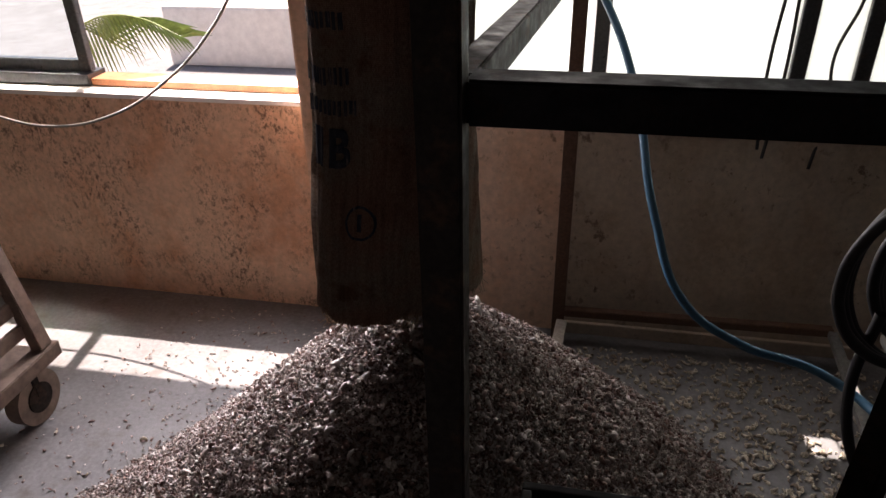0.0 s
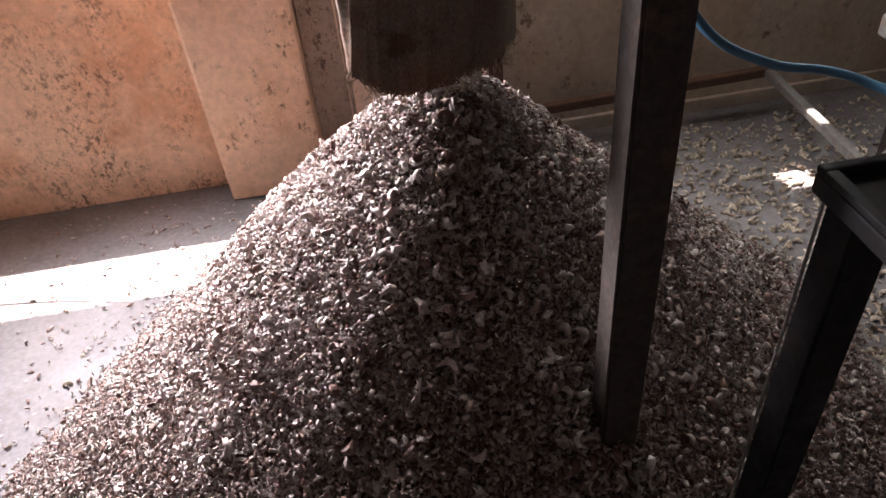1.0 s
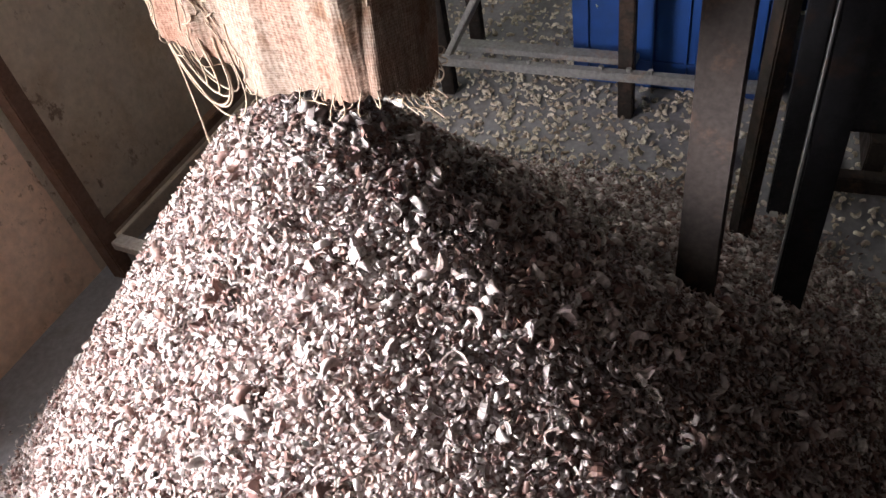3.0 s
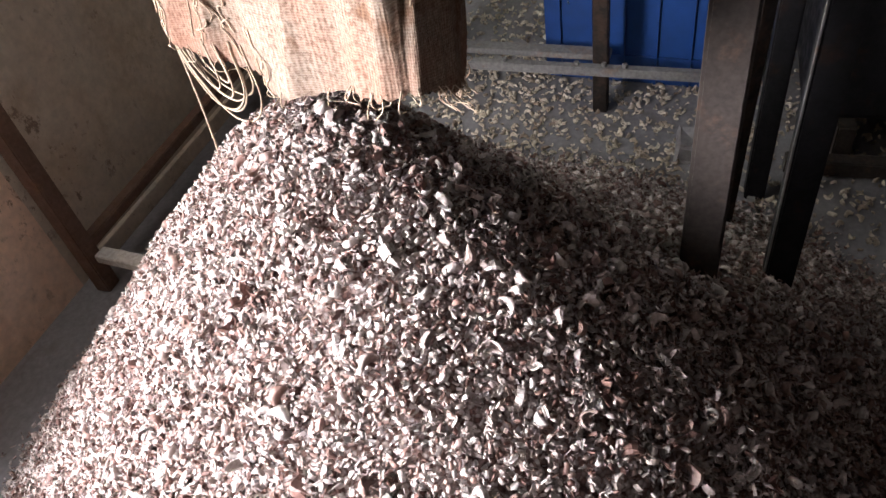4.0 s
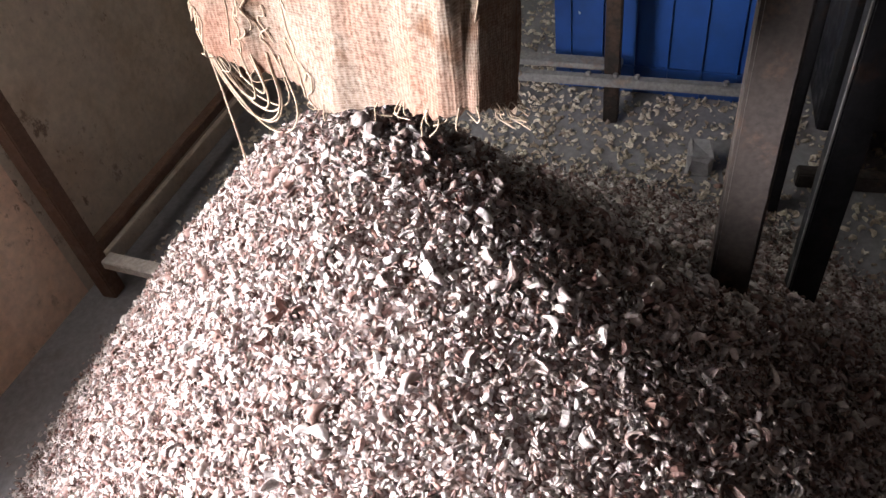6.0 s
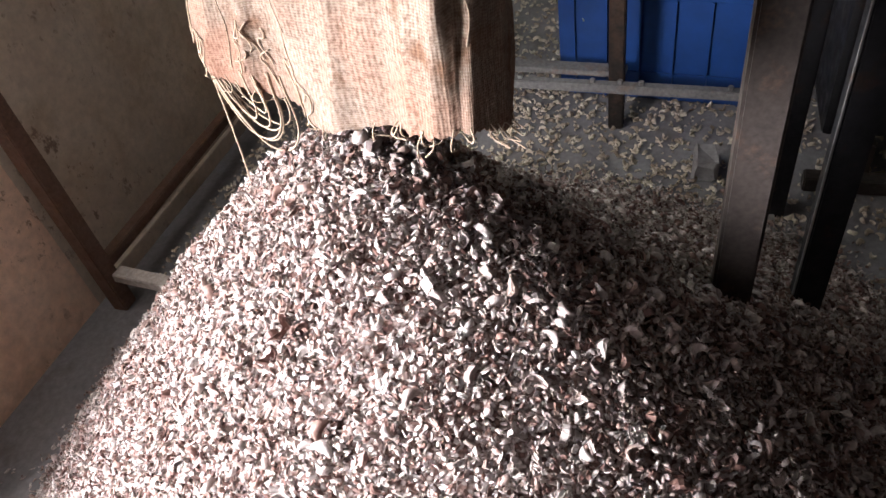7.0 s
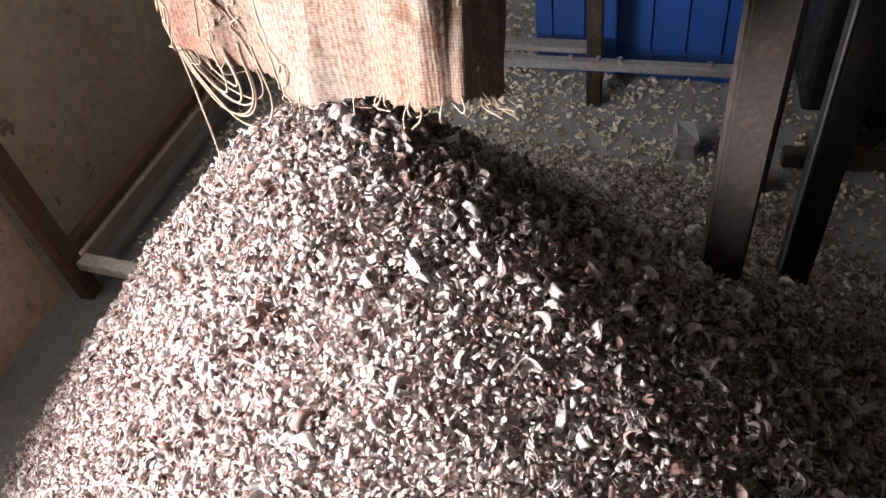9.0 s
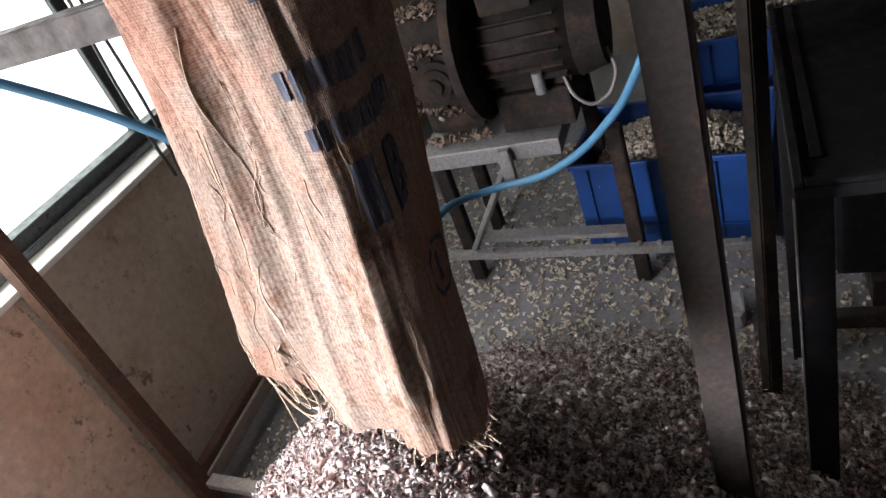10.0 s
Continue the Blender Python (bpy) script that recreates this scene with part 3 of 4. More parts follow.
tagged(scraps, "countless tiny husk crumbs between the chips", "", "", "stuff")
r, a = 1.0 + 0.75 * rs.random(1900) ** 1.6, rs.uniform(1.75, 5.2, 1900)
x, y = PX + r * np.cos(a), PY + r * np.sin(a)
ok = (pile_height(x, y) < 0.03) & (y < 2.70) & (x > -1.75)
x, y = x[ok], y[ok]
strewn = scatter("husk_litter", np.stack([x, y, np.full(len(x), 0.006)], -1), turned(rs, np.tile([0.0, 0.0, 1.0], (len(x), 1)), 0.3), rs.uniform(0.5, 1.2, len(x)), M["shells"], rs, None, CHIPS)
tagged(strewn, "brown husk chips strewn round the heap", "litter", "", "stuff")
places, turns, sizes = heap_cover(9000, 0.6, 0.55, 1.1, 0.004)
side = np.arctan2(places[:, 1] - PY, places[:, 0] - PX)
whole = rs.random(len(side)) < np.where((side > -2.1) & (side < 1.0), 1.0, 0.3)
places, turns, sizes = places[whole], turns[whole], sizes[whole]
near = np.nonzero((np.hypot(places[:, 0] + 0.36, places[:, 1] - 1.22) < 0.42) & (places[:, 2] > 0.4))[0][:290]
rest = np.ones(len(places), bool)
rest[near] = False
loose = scatter("husk_layer", places[rest], turns[rest], sizes[rest], M["shells"], rs, pile)
loose.matrix_parent_inverse = inverse
tagged(loose, "loose whole half husks", "", "", "stuff")
SHAPE_MESHES = []
for k, (sv, sf) in enumerate(SHAPES):
    mesh = bpy.data.meshes.new("shell")
    mesh.from_pydata(sv.tolist(), [], sf.tolist())
    mesh.materials.append(M["shell_piece"])
    SHAPE_MESHES.append(mesh)
for i in near:
    ob = new("shell", SHAPE_MESHES[int(i) % len(SHAPES)])
    ob.parent, ob.matrix_parent_inverse = pile, inverse
    r = Matrix([list(row) for row in turns[i]]).to_4x4()
    ob.matrix_basis = Matrix.Translation(places[i].tolist()) @ r @ Matrix.Diagonal((sizes[i], sizes[i], sizes[i], 1))

# loose bits strewn over the floor beside the machines
x, y = rs.uniform(0.35, 2.4, 9500), rs.uniform(0.1, 2.66, 9500)
keepit = rs.random(len(x)) < np.clip(1.2 - 0.55 * np.abs(x - 0.95) - 0.3 * np.abs(y - 1.6), 0.08, 1) * np.clip((y + 0.1) * 0.8, 0.1, 1)
x2, y2 = rs.uniform(-2.0, -0.6, 260), rs.uniform(0.2, 2.3, 260)
keep2 = rs.random(260) < np.clip(1.6 - np.hypot(x2 - PX, y2 - PY) * 1.05, 0.02, 0.6)
x, y = np.concatenate([x[keepit], x2[keep2]]), np.concatenate([y[keepit], y2[keep2]])
ok = pile_height(x, y) < 0.02
x, y = x[ok], y[ok]
places = np.stack([x, y, np.full(len(x), 0.006)], -1)
lit = scatter("floor_litter", places, turned(rs, np.tile([0.0, 0.0, 1.0], (len(x), 1)), 0.25), np.where(rs.random(len(x)) < 0.35, rs.uniform(0.75, 1.1, len(x)), rs.uniform(0.3, 0.7, len(x))), M["litter"], rs)
tagged(lit, "pale nut kernels and husk bits strewn on the floor", "litter", "", "stuff")

# ---------------------------------------------------------------- sack
LOOP_TOP = [(-0.168, 1.300), (-0.09, 1.262), (0.02, 1.275), (0.09, 1.36), (0.09, 1.50), (-0.01, 1.62), (-0.115, 1.49)]
LOOP_LOW = [(-0.224, 1.318), (-0.155, 1.29), (-0.05, 1.335), (0.04, 1.42), (0.09, 1.62), (0.0, 1.775), (-0.10, 1.575)]
HEM = [1.066, 1.034, 1.026, 1.012, 0.99, 1.026, 0.99]
SACK_TOP = 2.25


def loop_at(values, u):
    k, f = int(u) % 7, u - int(u)
    a, b, c, d = (np.array(values[(k + q) % 7], float) for q in (-1, 0, 1, 2))
    return 0.5 * (2 * b + (c - a) * f + (2 * a - 5 * b + 4 * c - d) * f * f + (3 * b - a - 3 * c + d) * f ** 3)


def sack_point(u, v, off=0.0):
    """u: round the mouth, 0 to 7; v: 0 at the hem, 1 at the top."""
    hem = float(loop_at(HEM, u))
    z = hem + (SACK_TOP - hem) * v
    g = min(1.0, max(0.0, (z - 0.95) / 0.75))
    g = g * g * (3 - 2 * g)
    p = loop_at(LOOP_LOW, u) * (1 - g) + loop_at(LOOP_TOP, u) * g
    q = loop_at(LOOP_LOW, u + 0.02) * (1 - g) + loop_at(LOOP_TOP, u + 0.02) * g
    t = q - p
    t = t / (np.hypot(*t) + 1e-9)
    out = np.array([t[1], -t[0]])
    left = math.exp(-((u - 6.1) / 0.8) ** 2)
    fold = 0.016 * math.sin(u * 7.2 + 1.5 * z + 1.6 * noise.noise(Vector((u, z * 2, 0.4)))) * (0.12 + left) + 0.003 * noise.noise(Vector((u * 6, z * 3.2, 9.7))) + 0.006 * noise.noise(Vector((u * 2.2, z * 4, 1.3))) + 0.012 * noise.noise(Vector((u * 1.1, z * 2.4, 7.3)))
    crease = 1 - abs(noise.noise(Vector((u * 4.5 - z * 1.2, z * 1.7, 3.1)))) * 2
    fold += 0.016 * max(0.0, crease) ** 2 * (0.10 + left)
    ruck = noise.noise(Vector((u * 9 + z * 3.0, z * 9 - u * 2, 5.5))) + 0.6 * noise.noise(Vector((u * 19 - z * 4, z * 17, 2.2)))
    fold += 0.0035 * ruck
    p = p + out * (fold + off)
    return Vector((p[0], p[1], z))


NU, NV = 280, 110
bm = bmesh.new()
ring = [[bm.verts.new(sack_point(i * 7 / NU, (j / NV) ** 1.3) + Vector((0, 0, random.uniform(-0.004, 0.004) if j == 0 else 0))) for i in range(NU)] for j in range(NV + 1)]
for j in range(NV):
    for i in range(NU):
        bm.faces.new((ring[j][i], ring[j][(i + 1) % NU], ring[j + 1][(i + 1) % NU], ring[j + 1][i]))
sack = thing("jute_sack", "hanging open-ended jute sack with frayed hem and dark print", "sack", (0, 0, 0))
uvs = bm.loops.layers.uv.new("cloth")
column = {v: (i, j) for j, row in enumerate(ring) for i, v in enumerate(row)}
for f in bm.faces:
    wraps = {column[v][0] for v in f.verts}
    for lp in f.loops:
        i, j = column[lp.vert]
        lp[uvs].uv = (((NU if i == 0 and NU - 1 in wraps else i) / NU) * 0.98, lp.vert.co.z)
cloth = part("cloth", bm, M["jute"], sack, "", True)
sol = cloth.modifiers.new("thick", "SOLIDIFY")
sol.thickness, sol.offset = 0.003, -1


def print_patch(u0, u1, z0, z1, steps=8):
    """A printed bar that follows the cloth."""
    bm = bmesh.new()
    rows = []
    for j in range(5):
        row = []
        for i in range(steps + 1):
            u = u0 + (u1 - u0) * i / steps
            hem = float(loop_at(HEM, u % 7))
            z = z0 + (z1 - z0) * j / 4
            row.append(bm.verts.new(sack_point(u % 7, (z - hem) / (SACK_TOP - hem), 0.0018)))
        rows.append(row)
    for j in range(4):
        for i in range(steps):
            bm.faces.new((rows[j][i], rows[j][i + 1], rows[j + 1][i + 1], rows[j + 1][i]))
    ob = part("print_bar", bm, M["ink"], sack)
    s = ob.modifiers.new("thick", "SOLIDIFY")
    s.thickness, s.offset = 0.0006, 1
    return ob


rng = random.Random(8)
for z0, z1, ua, ub, count in ((1.71, 1.775, -0.55, 0.9, 10), (1.662, 1.695, -0.1, 0.95, 10), (1.565, 1.60, -0.15, 1.0, 12), (1.508, 1.54, -0.1, 1.15, 13)):
    w = (ub - ua) / count
    for k in range(count):
        print_patch(ua + k * w, ua + k * w + w * rng.uniform(0.5, 0.75), z0 + rng.uniform(0, 0.006), z1 - rng.uniform(0, 0.004), 3)


def print_letter(char, u0, u1, z0, z1):
    """One printed capital, laid on the cloth."""
    cu = bpy.data.curves.new("letter", "FONT")
    cu.body, cu.offset, cu.resolution_u = char, 0.035, 6
    tmp = bpy.data.objects.new("tmp", cu)
    scene.collection.objects.link(tmp)
    bpy.context.view_layer.update()
    mesh = bpy.data.meshes.new_from_object(tmp.evaluated_get(bpy.context.evaluated_depsgraph_get()))
    bpy.data.objects.remove(tmp)
    bm = bmesh.new()
    bm.from_mesh(mesh)
    bmesh.ops.triangulate(bm, faces=bm.faces)
    bmesh.ops.subdivide_edges(bm, edges=bm.edges, cuts=2, use_grid_fill=True)
    xs, ys = [v.co.x for v in bm.verts], [v.co.y for v in bm.verts]
    for v in bm.verts:
        u = (u0 + (u1 - u0) * (v.co.x - min(xs)) / (max(xs) - min(xs))) % 7
        z = z0 + (z1 - z0) * (v.co.y - min(ys)) / (max(ys) - min(ys))
        hem = float(loop_at(HEM, u))
        v.co = sack_point(u, (z - hem) / (SACK_TOP - hem), 0.0022)
    ob = part("print_letter", bm, M["ink"], sack)
    s = ob.modifiers.new("thick", "SOLIDIFY")
    s.thickness, s.offset = 0.0006, 1


print_patch(0.10, 0.44, 1.405, 1.485)
print_letter("B", 0.60, 1.0, 1.405, 1.485)


def print_ring(uc, zc, ru, rz):
    bm = bmesh.new()
    seg = 36
    vs = []
    for k in range(seg):
        a = 2 * math.pi * k / seg
        for f in (0.84, 1.0):
            u, z = uc + ru * f * math.cos(a), zc + rz * f * math.sin(a)
            hem = float(loop_at(HEM, u % 7))
            vs.append(bm.verts.new(sack_point(u % 7, (z - hem) / (SACK_TOP - hem), 0.0018)))
    for k in range(seg):
        a, b = 2 * k, 2 * ((k + 1) % seg)
        bm.faces.new((vs[a], vs[a + 1], vs[b + 1], vs[b]))
    part("print_ring", bm, M["ink"], sack)


print_ring(1.22, 1.285, 0.30, 0.04)
print_patch(1.17, 1.25, 1.265, 1.305, 2)

# raised vertical threads
for k in range(26):
    u, v0 = rng.uniform(4.9, 7.15), rng.uniform(0.0, 0.35)
    v1 = v0 + rng.uniform(0.05, 0.22)
    tube("pulled_thread", [sack_point((u + rng.uniform(-0.05, 0.05)) % 7, v0 + (v1 - v0) * q / 4, 0.0010) for q in range(5)], 0.0008, M["twine"], sack)
# long threads pulled out of the hem, hanging in a bundle
for k in range(8):
    a = sack_point(4.98 + 0.025 * k + rng.uniform(-0.05, 0.05), 0.0)
    b = sack_point(5.55 + 0.03 * k + rng.uniform(-0.12, 0.10), 0.004)
    sag = 0.055 + 0.006 * k + rng.uniform(-0.015, 0.02)
    jog = Vector((rng.uniform(-0.012, 0.008), rng.uniform(-0.010, 0.010), 0))
    q1 = a.lerp(b, 0.22) + jog + Vector((0, 0, -0.62 * sag))
    m = a.lerp(b, 0.62) + jog * 1.5 + Vector((0, 0, -sag))
    q2 = a.lerp(b, 0.95) + jog + Vector((0, 0, -0.68 * sag))
    tube("loose_thread", [a + Vector((0, 0, 0.02)), q1, m, q2, b + Vector((0, 0, 0.03))], 0.0015, M["twine"], sack)
# matted threads lying on the cloth over the hem
for k in range(18):
    u, v0 = rng.uniform(4.95, 6.2), rng.uniform(0.0, 0.05)
    tube("matted_thread", [sack_point((u + rng.uniform(-0.06, 0.06)) % 7, v0 + q * rng.uniform(0.006, 0.014), 0.0025) for q in range(5)], 0.0011, M["twine"], sack)
c = sack_point(5.05, 0.0)
tube("loose_thread", [c, c + Vector((0.004, 0.005, -0.10)), c + Vector((-0.012, 0.0, -0.22)), c + Vector((-0.02, 0.01, -0.33))], 0.0018, M["twine"], sack)
for k in range(110):
    u = rng.uniform(0, 7)
    a = sack_point(u, 0.002)
    d = rng.uniform(0.008, 0.028)
    tube("fringe", [a + Vector((0, 0, 0.006)), a + Vector((rng.uniform(-0.01, 0.01), rng.uniform(-0.01, 0.01), -d * 0.6)), a + Vector((rng.uniform(-0.02, 0.02), rng.uniform(-0.02, 0.02), -d))], 0.0009, M["twine"], sack)

# ---------------------------------------------------------------- machine frame over the heap
frame_ob = thing("machine_frame", "dark welded steel frame that carries the sack", "frame")
part("post", bar((0.122, 0.995, 0.0), (0.122, 0.995, 2.3), 0.064, 0.064, 0.005), M["grey_steel"], frame_ob)
part("post", bar((0.715, 0.925, 0.0), (0.745, 0.885, 1.6), 0.042, 0.042, 0.004), M["motor"], frame_ob)
part("beam", bar((0.155, 1.02, 1.634), (1.2, 1.02, 1.634), 0.06, 0.064, 0.004), M["black_steel"], frame_ob)
part("post", bar((0.275, 2.69, 0.0), (0.275, 2.69, 2.3), 0.052, 0.052, 0.004), M["brown_steel"], frame_ob)
part("foot_rail", bar((0.292, 2.662, 0.125), (0.262, 2.28, 0.12), 0.045, 0.03, 0.003), M["pale_steel"], frame_ob)
part("foot_rail", bar((0.30, 2.69, 0.165), (1.37, 2.685, 0.185), 0.04, 0.035, 0.003), M["brown_steel"], frame_ob)
part("side_rail", bar((0.135, 1.03, 1.634), (0.270, 2.664, 1.60), 0.05, 0.058, 0.004), M["grey_steel"], frame_ob)
part("top_rail", bar((0.122, 0.995, 2.27), (-0.3, 1.0, 2.27), 0.05, 0.05), M["black_steel"], frame_ob)
part("top_rail", bar((0.122, 0.995, 2.27), (0.275, 2.69, 2.27), 0.05, 0.05), M["black_steel"], frame_ob)
part("chute", box((-0.22, 1.24, 2.1), (0.13, 1.68, 2.55), 0.02), M["grey_steel"], frame_ob)

# ---------------------------------------------------------------- low steel table
tbl = thing("steel_table", "low dark steel table with a lipped tray top", "table")
part("leg", bar((0.312, 0.83, 0.0), (0.312, 0.83, 1.06), 0.055, 0.055, 0.004), M["black_steel"], tbl)
part("leg", bar((0.93, 0.83, 0.0), (0.93, 0.83, 1.06), 0.055, 0.055, 0.004), M["black_steel"], tbl)
part("leg", bar((0.93, 0.33, 0.0), (0.93, 0.33, 1.06), 0.055, 0.055, 0.004), M["black_steel"], tbl)
part("tray", box((0.262, 0.30, 1.06), (0.98, 0.86, 1.085), 0.004), M["black_steel"], tbl)
part("lip", box((0.262, 0.845, 1.0855), (0.98, 0.86, 1.096), 0.003), M["black_steel"], tbl)
part("lip", box((0.262, 0.30, 1.0855), (0.277, 0.8445, 1.096), 0.003), M["black_steel"], tbl)
part("ledge", box((0.34, 0.812, 1.0855), (0.97, 0.83, 1.091), 0.002), M["black_steel"], tbl)
# thin paler line down the leg's corner
tube("edge_wire", [(0.284, 0.8595, 1.05), (0.2835, 0.860, 0.7), (0.2845, 0.8595, 0.34)], 0.0022, M["table_steel"], tbl)

# ---------------------------------------------------------------- motor stand
st = thing("motor_stand", "grey welded steel stand with a bolted lower rail", "stand")
for x, y in ((1.335, 1.325), (1.41, 2.0)):
    part("leg", bar((x, y, 0.0), (x, y, 0.654), 0.05, 0.05, 0.004), M["motor"], st)
for x, y in ((1.75, 1.48), (1.75, 2.0)):
    part("leg", bar((x, y, 0.0), (x, y, 0.654), 0.05, 0.05, 0.004), M["motor"], st)
part("lower_rail", bar((1.363, 2.66, 0.19), (1.245, 0.86, 0.19), 0.035, 0.03, 0.003), M["table_steel"], st)
part("lower_rail", bar((1.44, 1.97, 0.185), (1.385, 1.30, 0.185), 0.06, 0.02, 0.003), M["table_steel"], st)
part("top", box((1.20, 1.47, 0.655), (1.78, 1.96, 0.715), 0.006), M["table_steel"], st)
part("brace", bar((1.34, 1.95, 0.20), (1.22, 1.66, 0.65), 0.035, 0.02, 0.003), M["table_steel"], st)
part("bracket", box((1.172, 1.635, 0.555), (1.199, 1.675, 0.71), 0.003), M["table_steel"], st)
for f in (0.1, 0.3, 0.52, 0.60, 0.66, 0.9):
    p = Vector((1.32, 1.98, 0.2055)).lerp(Vector((1.245, 0.86, 0.2055)), f)
    part("bolt", disc(p, p + Vector((0, 0, 0.012)), 0.009, None, 6), M["table_steel"], st)

mot = thing("electric_motor", "dusty grey electric motor with gearbox on the stand", "motor")
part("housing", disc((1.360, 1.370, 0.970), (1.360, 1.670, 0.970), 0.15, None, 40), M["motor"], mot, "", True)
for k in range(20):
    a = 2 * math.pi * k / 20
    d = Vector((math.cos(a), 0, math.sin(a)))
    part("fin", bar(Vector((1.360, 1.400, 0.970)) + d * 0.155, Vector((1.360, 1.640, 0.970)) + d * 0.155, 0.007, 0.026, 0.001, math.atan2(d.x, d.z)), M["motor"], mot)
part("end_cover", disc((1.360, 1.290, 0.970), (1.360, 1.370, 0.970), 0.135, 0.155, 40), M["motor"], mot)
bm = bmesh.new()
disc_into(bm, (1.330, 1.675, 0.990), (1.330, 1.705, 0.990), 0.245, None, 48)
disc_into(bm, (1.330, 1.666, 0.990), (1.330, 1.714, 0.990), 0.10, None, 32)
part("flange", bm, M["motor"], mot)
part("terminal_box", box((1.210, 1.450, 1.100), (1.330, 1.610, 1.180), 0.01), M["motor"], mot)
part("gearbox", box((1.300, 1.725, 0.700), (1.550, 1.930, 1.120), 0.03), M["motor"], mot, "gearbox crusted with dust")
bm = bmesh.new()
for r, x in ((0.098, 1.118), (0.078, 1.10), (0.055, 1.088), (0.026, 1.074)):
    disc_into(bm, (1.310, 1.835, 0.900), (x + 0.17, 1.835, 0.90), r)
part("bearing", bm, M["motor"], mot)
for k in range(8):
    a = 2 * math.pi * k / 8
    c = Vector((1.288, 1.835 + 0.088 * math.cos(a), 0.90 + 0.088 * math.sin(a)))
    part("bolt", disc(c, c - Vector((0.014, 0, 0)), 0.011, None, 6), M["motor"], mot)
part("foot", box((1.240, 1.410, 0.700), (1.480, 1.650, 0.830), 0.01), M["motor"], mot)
part("spring", disc((1.225, 1.490, 0.830), (1.225, 1.490, 0.900), 0.018, None, 16), M["table_steel"], mot)
tube("lead", [(1.270, 1.430, 0.880), (1.230, 1.380, 0.780), (1.240, 1.330, 0.760), (1.270, 1.270, 0.830), (1.310, 1.290, 0.900)], 0.006, M["cable"], mot)

# dust and husk crumbs caked on the gearbox
ang, rad = rs.uniform(0, 2 * np.pi, 150), rs.uniform(0.095, 0.135, 150)
ring_pl = np.stack([np.full(150, 1.288) + rs.uniform(-0.006, 0.004, 150), 1.835 + rad * np.cos(ang), 0.90 + rad * np.sin(ang)], -1)
edge_pl = np.stack([rs.uniform(1.285, 1.40, 160), rs.uniform(1.72, 1.935, 160), np.full(160, 1.124) + rs.uniform(-0.006, 0.008, 160)], -1)
foot_pl = np.stack([rs.uniform(1.25, 1.30, 90), rs.uniform(1.70, 1.94, 90), np.full(90, 0.690) + rs.uniform(0.0, 0.012, 90)], -1)
caked = np.concatenate([ring_pl, edge_pl, foot_pl])
crust = scatter("caked_dust", caked, turned(rs, np.tile([-0.7, 0.0, 0.7], (len(caked), 1)), 0.8), rs.uniform(0.8, 1.5, len(caked)), M["crust"], rs, mot, CHIPS)
tagged(crust, "caked dust and husk crumbs", "", "", "stuff")
mot.location.z = 0.035

# ---------------------------------------------------------------- crates
def crate(at, size, turn, label):
    """An open plastic crate with a flange and ribs."""
    root = thing("plastic_crate", label, "crate", at, "blue crates")
    lx, ly, lz = size
    t = 0.008
    walls = [((-lx / 2, -ly / 2), (-lx / 2 + t, ly / 2)), ((lx / 2 - t, -ly / 2), (lx / 2, ly / 2)), ((-lx / 2 + t, -ly / 2), (lx / 2 - t, -ly / 2 + t)), ((-lx / 2 + t, ly / 2 - t), (lx / 2 - t, ly / 2))]
    for a, b in walls:
        part("side", box((*a, 0.006), (*b, lz), 0.002), M["blue"], root)
    part("bottom", box((-lx / 2 + t, -ly / 2 + t, 0.004), (lx / 2 - t, ly / 2 - t, 0.012)), M["blue"], root)
    for x in (-lx / 2 - 0.012, lx / 2 - 0.004):
        part("flange", box((x, -ly / 2 - 0.012, lz - 0.018), (x + 0.016, ly / 2 + 0.012, lz + 0.004), 0.004), M["blue"], root)
    for y in (-ly / 2 - 0.012, ly / 2 - 0.004):
        part("flange", box((-lx / 2 + 0.004, y, lz - 0.018), (lx / 2 - 0.004, y + 0.016, lz + 0.004), 0.004), M["blue"], root)
    for k in range(6):
        y = -ly / 2 + ly * (k + 0.5) / 6
        part("rib", box((-lx / 2 - 0.012, y - 0.004, 0.01), (-lx / 2 - 0.0005, y + 0.004, lz - 0.02)), M["blue"], root)
    for k in range(4):
        x = -lx / 2 + lx * (k + 0.5) / 4
        part("rib", box((x - 0.004, ly / 2 + 0.0005, 0.01), (x + 0.004, ly / 2 + 0.012, lz - 0.02)), M["blue"], root)
    part("rib", box((-lx / 2 - 0.010, -ly / 2, lz * 0.26), (-lx / 2 - 0.0005, ly / 2, lz * 0.29)), M["blue"], root)
    root.rotation_euler = (0, 0, radians(turn))
    return root


def crate_fill(name, at, lx, ly, z, rise, count, label):
    x, y = rs.uniform(-lx / 2, lx / 2, count), rs.uniform(-ly / 2, ly / 2, count)
    h = z + rise * (1 - (2 * x / lx) ** 2) * (1 - (2 * y / ly) ** 2)
    pl = np.stack([x + at[0], y + at[1], h + rs.uniform(-0.008, 0.008, count)], -1)
    root = thing(name, label, "pile")
    bm = bmesh.new()
    n = 12
    g = [[bm.verts.new((at[0] - lx / 2 + lx * i / n, at[1] - ly / 2 + ly * j / n, z - 0.012 + rise * (1 - (2 * i / n - 1) ** 2) * (1 - (2 * j / n - 1) ** 2))) for j in range(n + 1)] for i in range(n + 1)]
    for i in range(n):
        for j in range(n):
            bm.faces.new((g[i][j], g[i + 1][j], g[i + 1][j + 1], g[i][j + 1]))
    part("heap_body", bm, M["pile_core"], root)
    tagged(scatter("husk_layer", pl, turned(rs, np.tile([0.0, 0.0, 1.0], (count, 1)), 0.5), rs.uniform(0.7, 1.1, count), M["litter"], rs, root), "", "", "", "stuff")
    return root


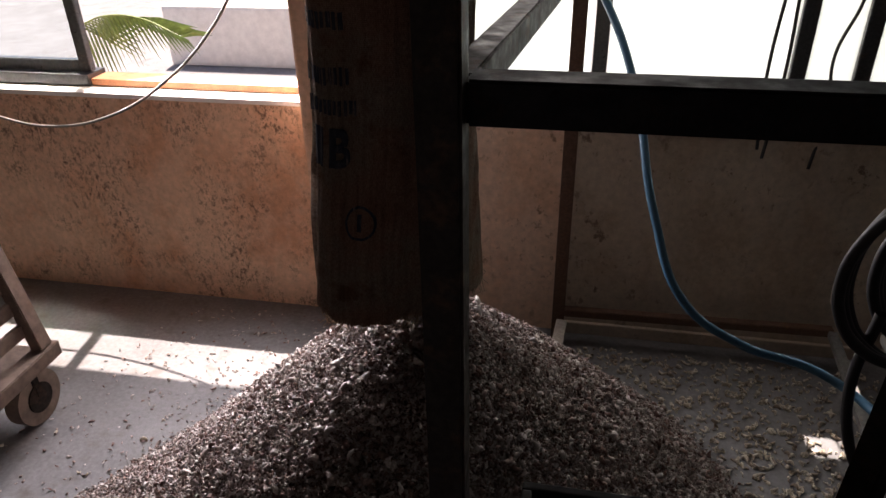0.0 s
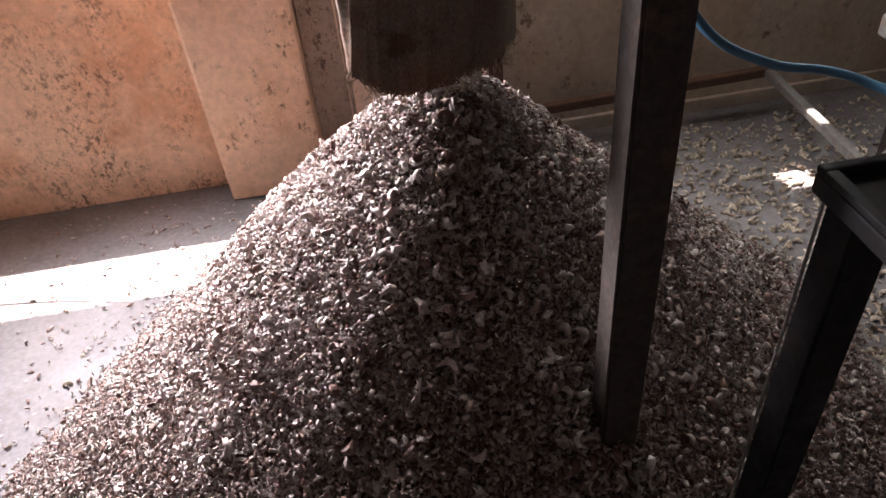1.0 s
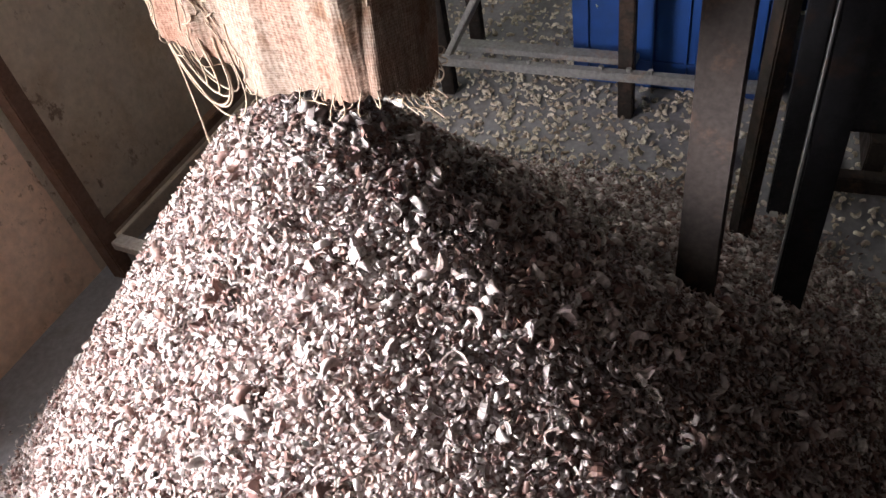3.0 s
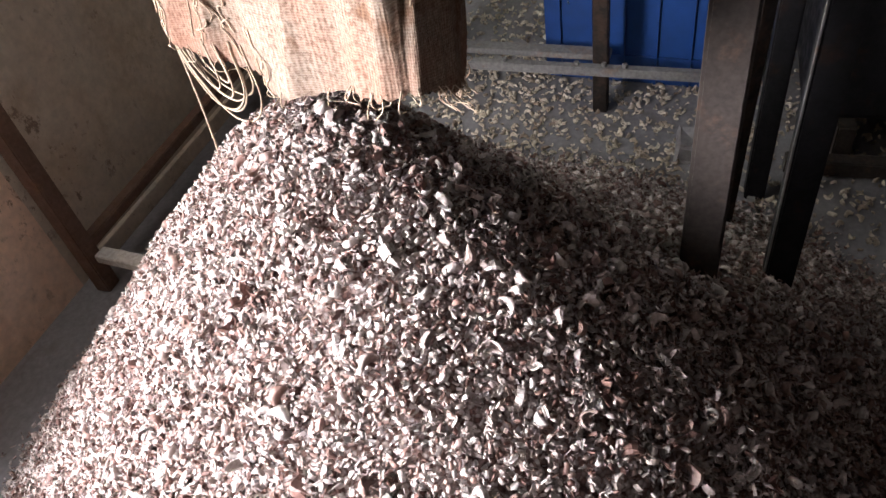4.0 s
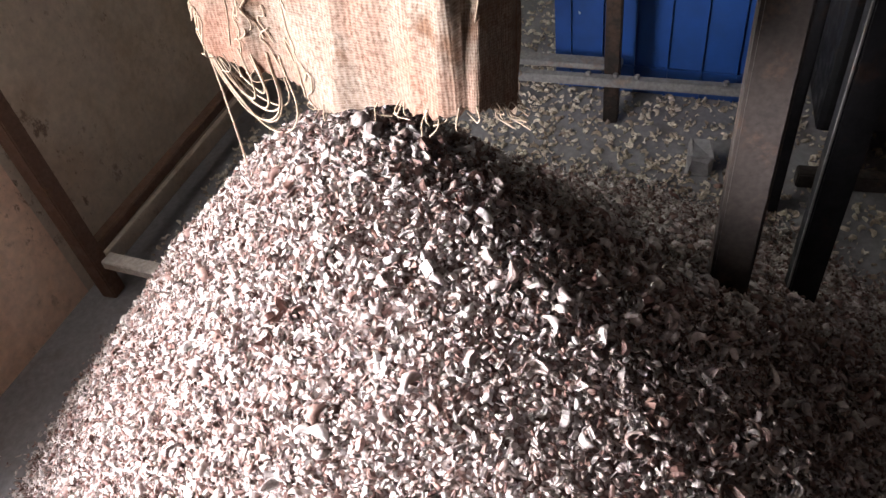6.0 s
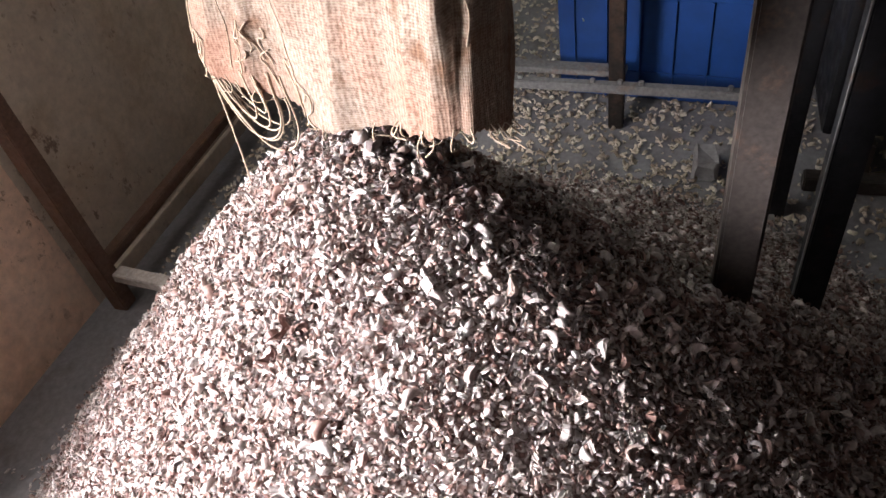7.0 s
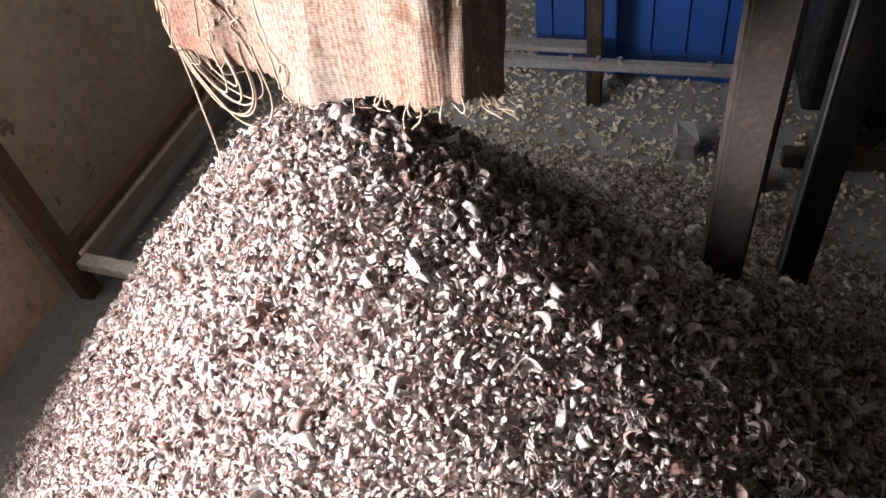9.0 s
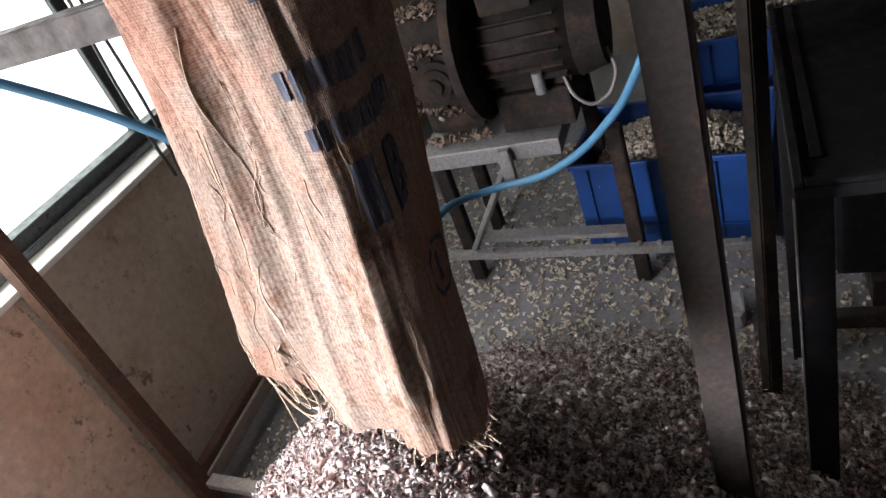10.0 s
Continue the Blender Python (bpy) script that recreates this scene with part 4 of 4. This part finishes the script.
crate((1.72, 1.19, 0.0), (0.44, 0.68, 0.40), -6, "blue ribbed plastic crate full of shells on the floor")
crate_fill("crate_shells", (1.72, 1.19), 0.36, 0.58, 0.31, 0.13, 1500, "heap of brown cashew shells in the blue crate")

crate((2.33, 0.90, 0.0), (0.44, 0.60, 0.26), 0, "blue plastic crate standing empty under another crate")
crate_fill("crate_shells", (2.33, 0.90), 0.42, 0.58, 0.50, 0.04, 500, "brown shells heaped in the stacked blue crate")
crate((2.33, 0.90, 0.27), (0.44, 0.60, 0.27), 0, "blue plastic crate stacked on another one")
bm = box((1.05, 0.985, 0.0), (1.15, 1.06, 0.075), 0.012)
for v in bm.verts:
    v.co += Vector((random.uniform(-1, 1), random.uniform(-1, 1), random.uniform(-1, 1) * (v.co.z > 0.03))) * 0.008
tagged(part("concrete_lump", bm, M["yard"]), "grey lump of broken concrete on the floor", "rubble")

tagged(part("steel_flat", bar((0.725, 0.838, 0.012), (1.03, 0.838, 0.008), 0.022, 0.010, 0.002), M["table_steel"]), "loose strip of flat steel lying on the floor", "steel strip")

# ---------------------------------------------------------------- dark machine body
mach = thing("shelling_machine", "dark enamelled machine body on a steel base rail", "machine")
part("body", box((1.12, -0.6, 0.14), (1.9, 0.72, 1.55), 0.02), M["black_steel"], mach)
part("base_rail", bar((1.05, -0.7, 0.03), (1.05, 0.75, 0.03), 0.05, 0.05, 0.004), M["grey_steel"], mach)
part("base_rail", bar((1.9, -0.7, 0.03), (1.9, 0.75, 0.03), 0.05, 0.05, 0.004), M["grey_steel"], mach)
part("cross_rail", bar((1.08, -0.55, 0.085), (1.93, -0.55, 0.085), 0.05, 0.11, 0.004), M["grey_steel"], mach)
part("cross_rail", bar((1.08, 0.6, 0.085), (1.93, 0.6, 0.085), 0.05, 0.11, 0.004), M["grey_steel"], mach)
part("door_panel", box((1.10, -0.45, 0.4), (1.119, 0.55, 1.4), 0.006), M["grey_steel"], mach)

# ---------------------------------------------------------------- hose, coil, cable
tagged(tube("water_hose", [(-0.05, 2.60, 1.95), (0.22, 2.50, 1.68), (0.36, 2.36, 1.50), (0.455, 2.18, 1.30), (0.53, 1.95, 1.01), (0.625, 1.84, 0.81), (0.79, 1.81, 0.705), (1.00, 1.80, 0.645), (1.12, 1.71, 0.605), (1.11, 1.50, 0.65), (1.03, 1.26, 0.85), (0.98, 1.15, 1.02), (0.96, 1.06, 1.20)], 0.0125, M["hose"]), "pale blue water hose hanging in a loop", "hose")
tagged(tube("wall_cable", [(-0.86, 2.70, 1.75), (-0.997, 2.62, 1.454), (-1.088, 2.6, 1.331), (-1.291, 2.6, 1.152), (-1.583, 2.6, 0.988), (-1.893, 2.6, 0.925), (-2.127, 2.6, 0.956), (-2.6, 2.65, 1.10)], 0.006, M["cable"]), "thin grey cable sagging in front of the wall", "cable")
coil = thing("cable_coil", "coil of black cable hung from the steel beam", "coil")
for k in range(6):
    pts = []
    for i in range(14):
        a = 2 * math.pi * i / 14
        r = 0.125 + 0.010 * (k % 3)
        pts.append((0.88 + 0.02 * (k - 3) + r * math.cos(a), 1.09 + 0.014 * (k - 2), 1.37 + r * 1.15 * math.sin(a)))
    tube("loop", pts, 0.009, M["black_rubber"], coil, True)
tube("tie", [(0.88, 1.06, 1.50), (0.88, 1.045, 1.58), (0.88, 1.03, 1.67)], 0.006, M["black_rubber"], coil)
tube("tail", [(0.775, 1.09, 1.30), (0.765, 1.09, 1.16), (0.79, 1.08, 1.04), (0.85, 1.06, 0.93)], 0.009, M["black_rubber"], coil)

for pts in ([(0.99, 2.70, 2.3), (0.975, 2.70, 1.6), (0.985, 2.71, 1.2), (0.97, 2.72, 0.9)], [(1.02, 2.72, 2.3), (0.94, 2.71, 1.5), (0.93, 2.72, 1.2), (0.95, 2.73, 0.93)], [(1.20, 2.84, 2.3), (1.22, 2.84, 1.45), (1.17, 2.84, 1.25), (1.185, 2.82, 1.06), (1.15, 2.76, 0.85)]):
    tagged(tube("hanging_wire", pts, 0.006, M["black_rubber"]), "thin black wire hanging in front of the window", "wire", "window wires")

# ---------------------------------------------------------------- slatted trolley
tr = thing("slatted_trolley", "worn wooden trolley with slatted side on small wheels", "trolley")
part("post", bar((-1.58, 1.93, 0.30), (-1.72, 1.93, 1.15), 0.06, 0.05, 0.004), M["wood"], tr)
part("post", bar((-1.58, 1.45, 0.30), (-1.72, 1.45, 1.15), 0.06, 0.05, 0.004), M["wood"], tr)
for k in range(8):
    f = 0.08 + 0.115 * k
    x, z = -1.60 - 0.14 * f, 0.33 + 0.8 * f
    part("slat", bar((x, 1.42, z), (x, 1.90, z), 0.02, 0.055, 0.003), M["wood"], tr)
part("base_rail", bar((-1.58, 1.1, 0.27), (-1.58, 1.98, 0.27), 0.07, 0.06, 0.004), M["wood"], tr)
tr.location.x = -0.055
part("deck", box((-2.4, 1.1, 0.24), (-1.62, 1.96, 0.27), 0.004), M["wood"], tr)
for y in (1.2, 1.86):
    w = part("wheel", disc((-1.66, y, 0.11), (-1.60, y, 0.11), 0.11, None, 32), M["caster"], tr)
    part("rim", disc((-1.605, y, 0.11), (-1.594, y, 0.11), 0.06, None, 24), M["motor"], w)
    part("fork", bar((-1.63, y, 0.12), (-1.63, y, 0.25), 0.08, 0.03, 0.003), M["motor"], tr)
    part("wheel", disc((-2.36, y, 0.11), (-2.30, y, 0.11), 0.11, None, 32), M["caster"], tr)
    part("fork", bar((-2.33, y, 0.12), (-2.33, y, 0.25), 0.08, 0.03, 0.003), M["motor"], tr)
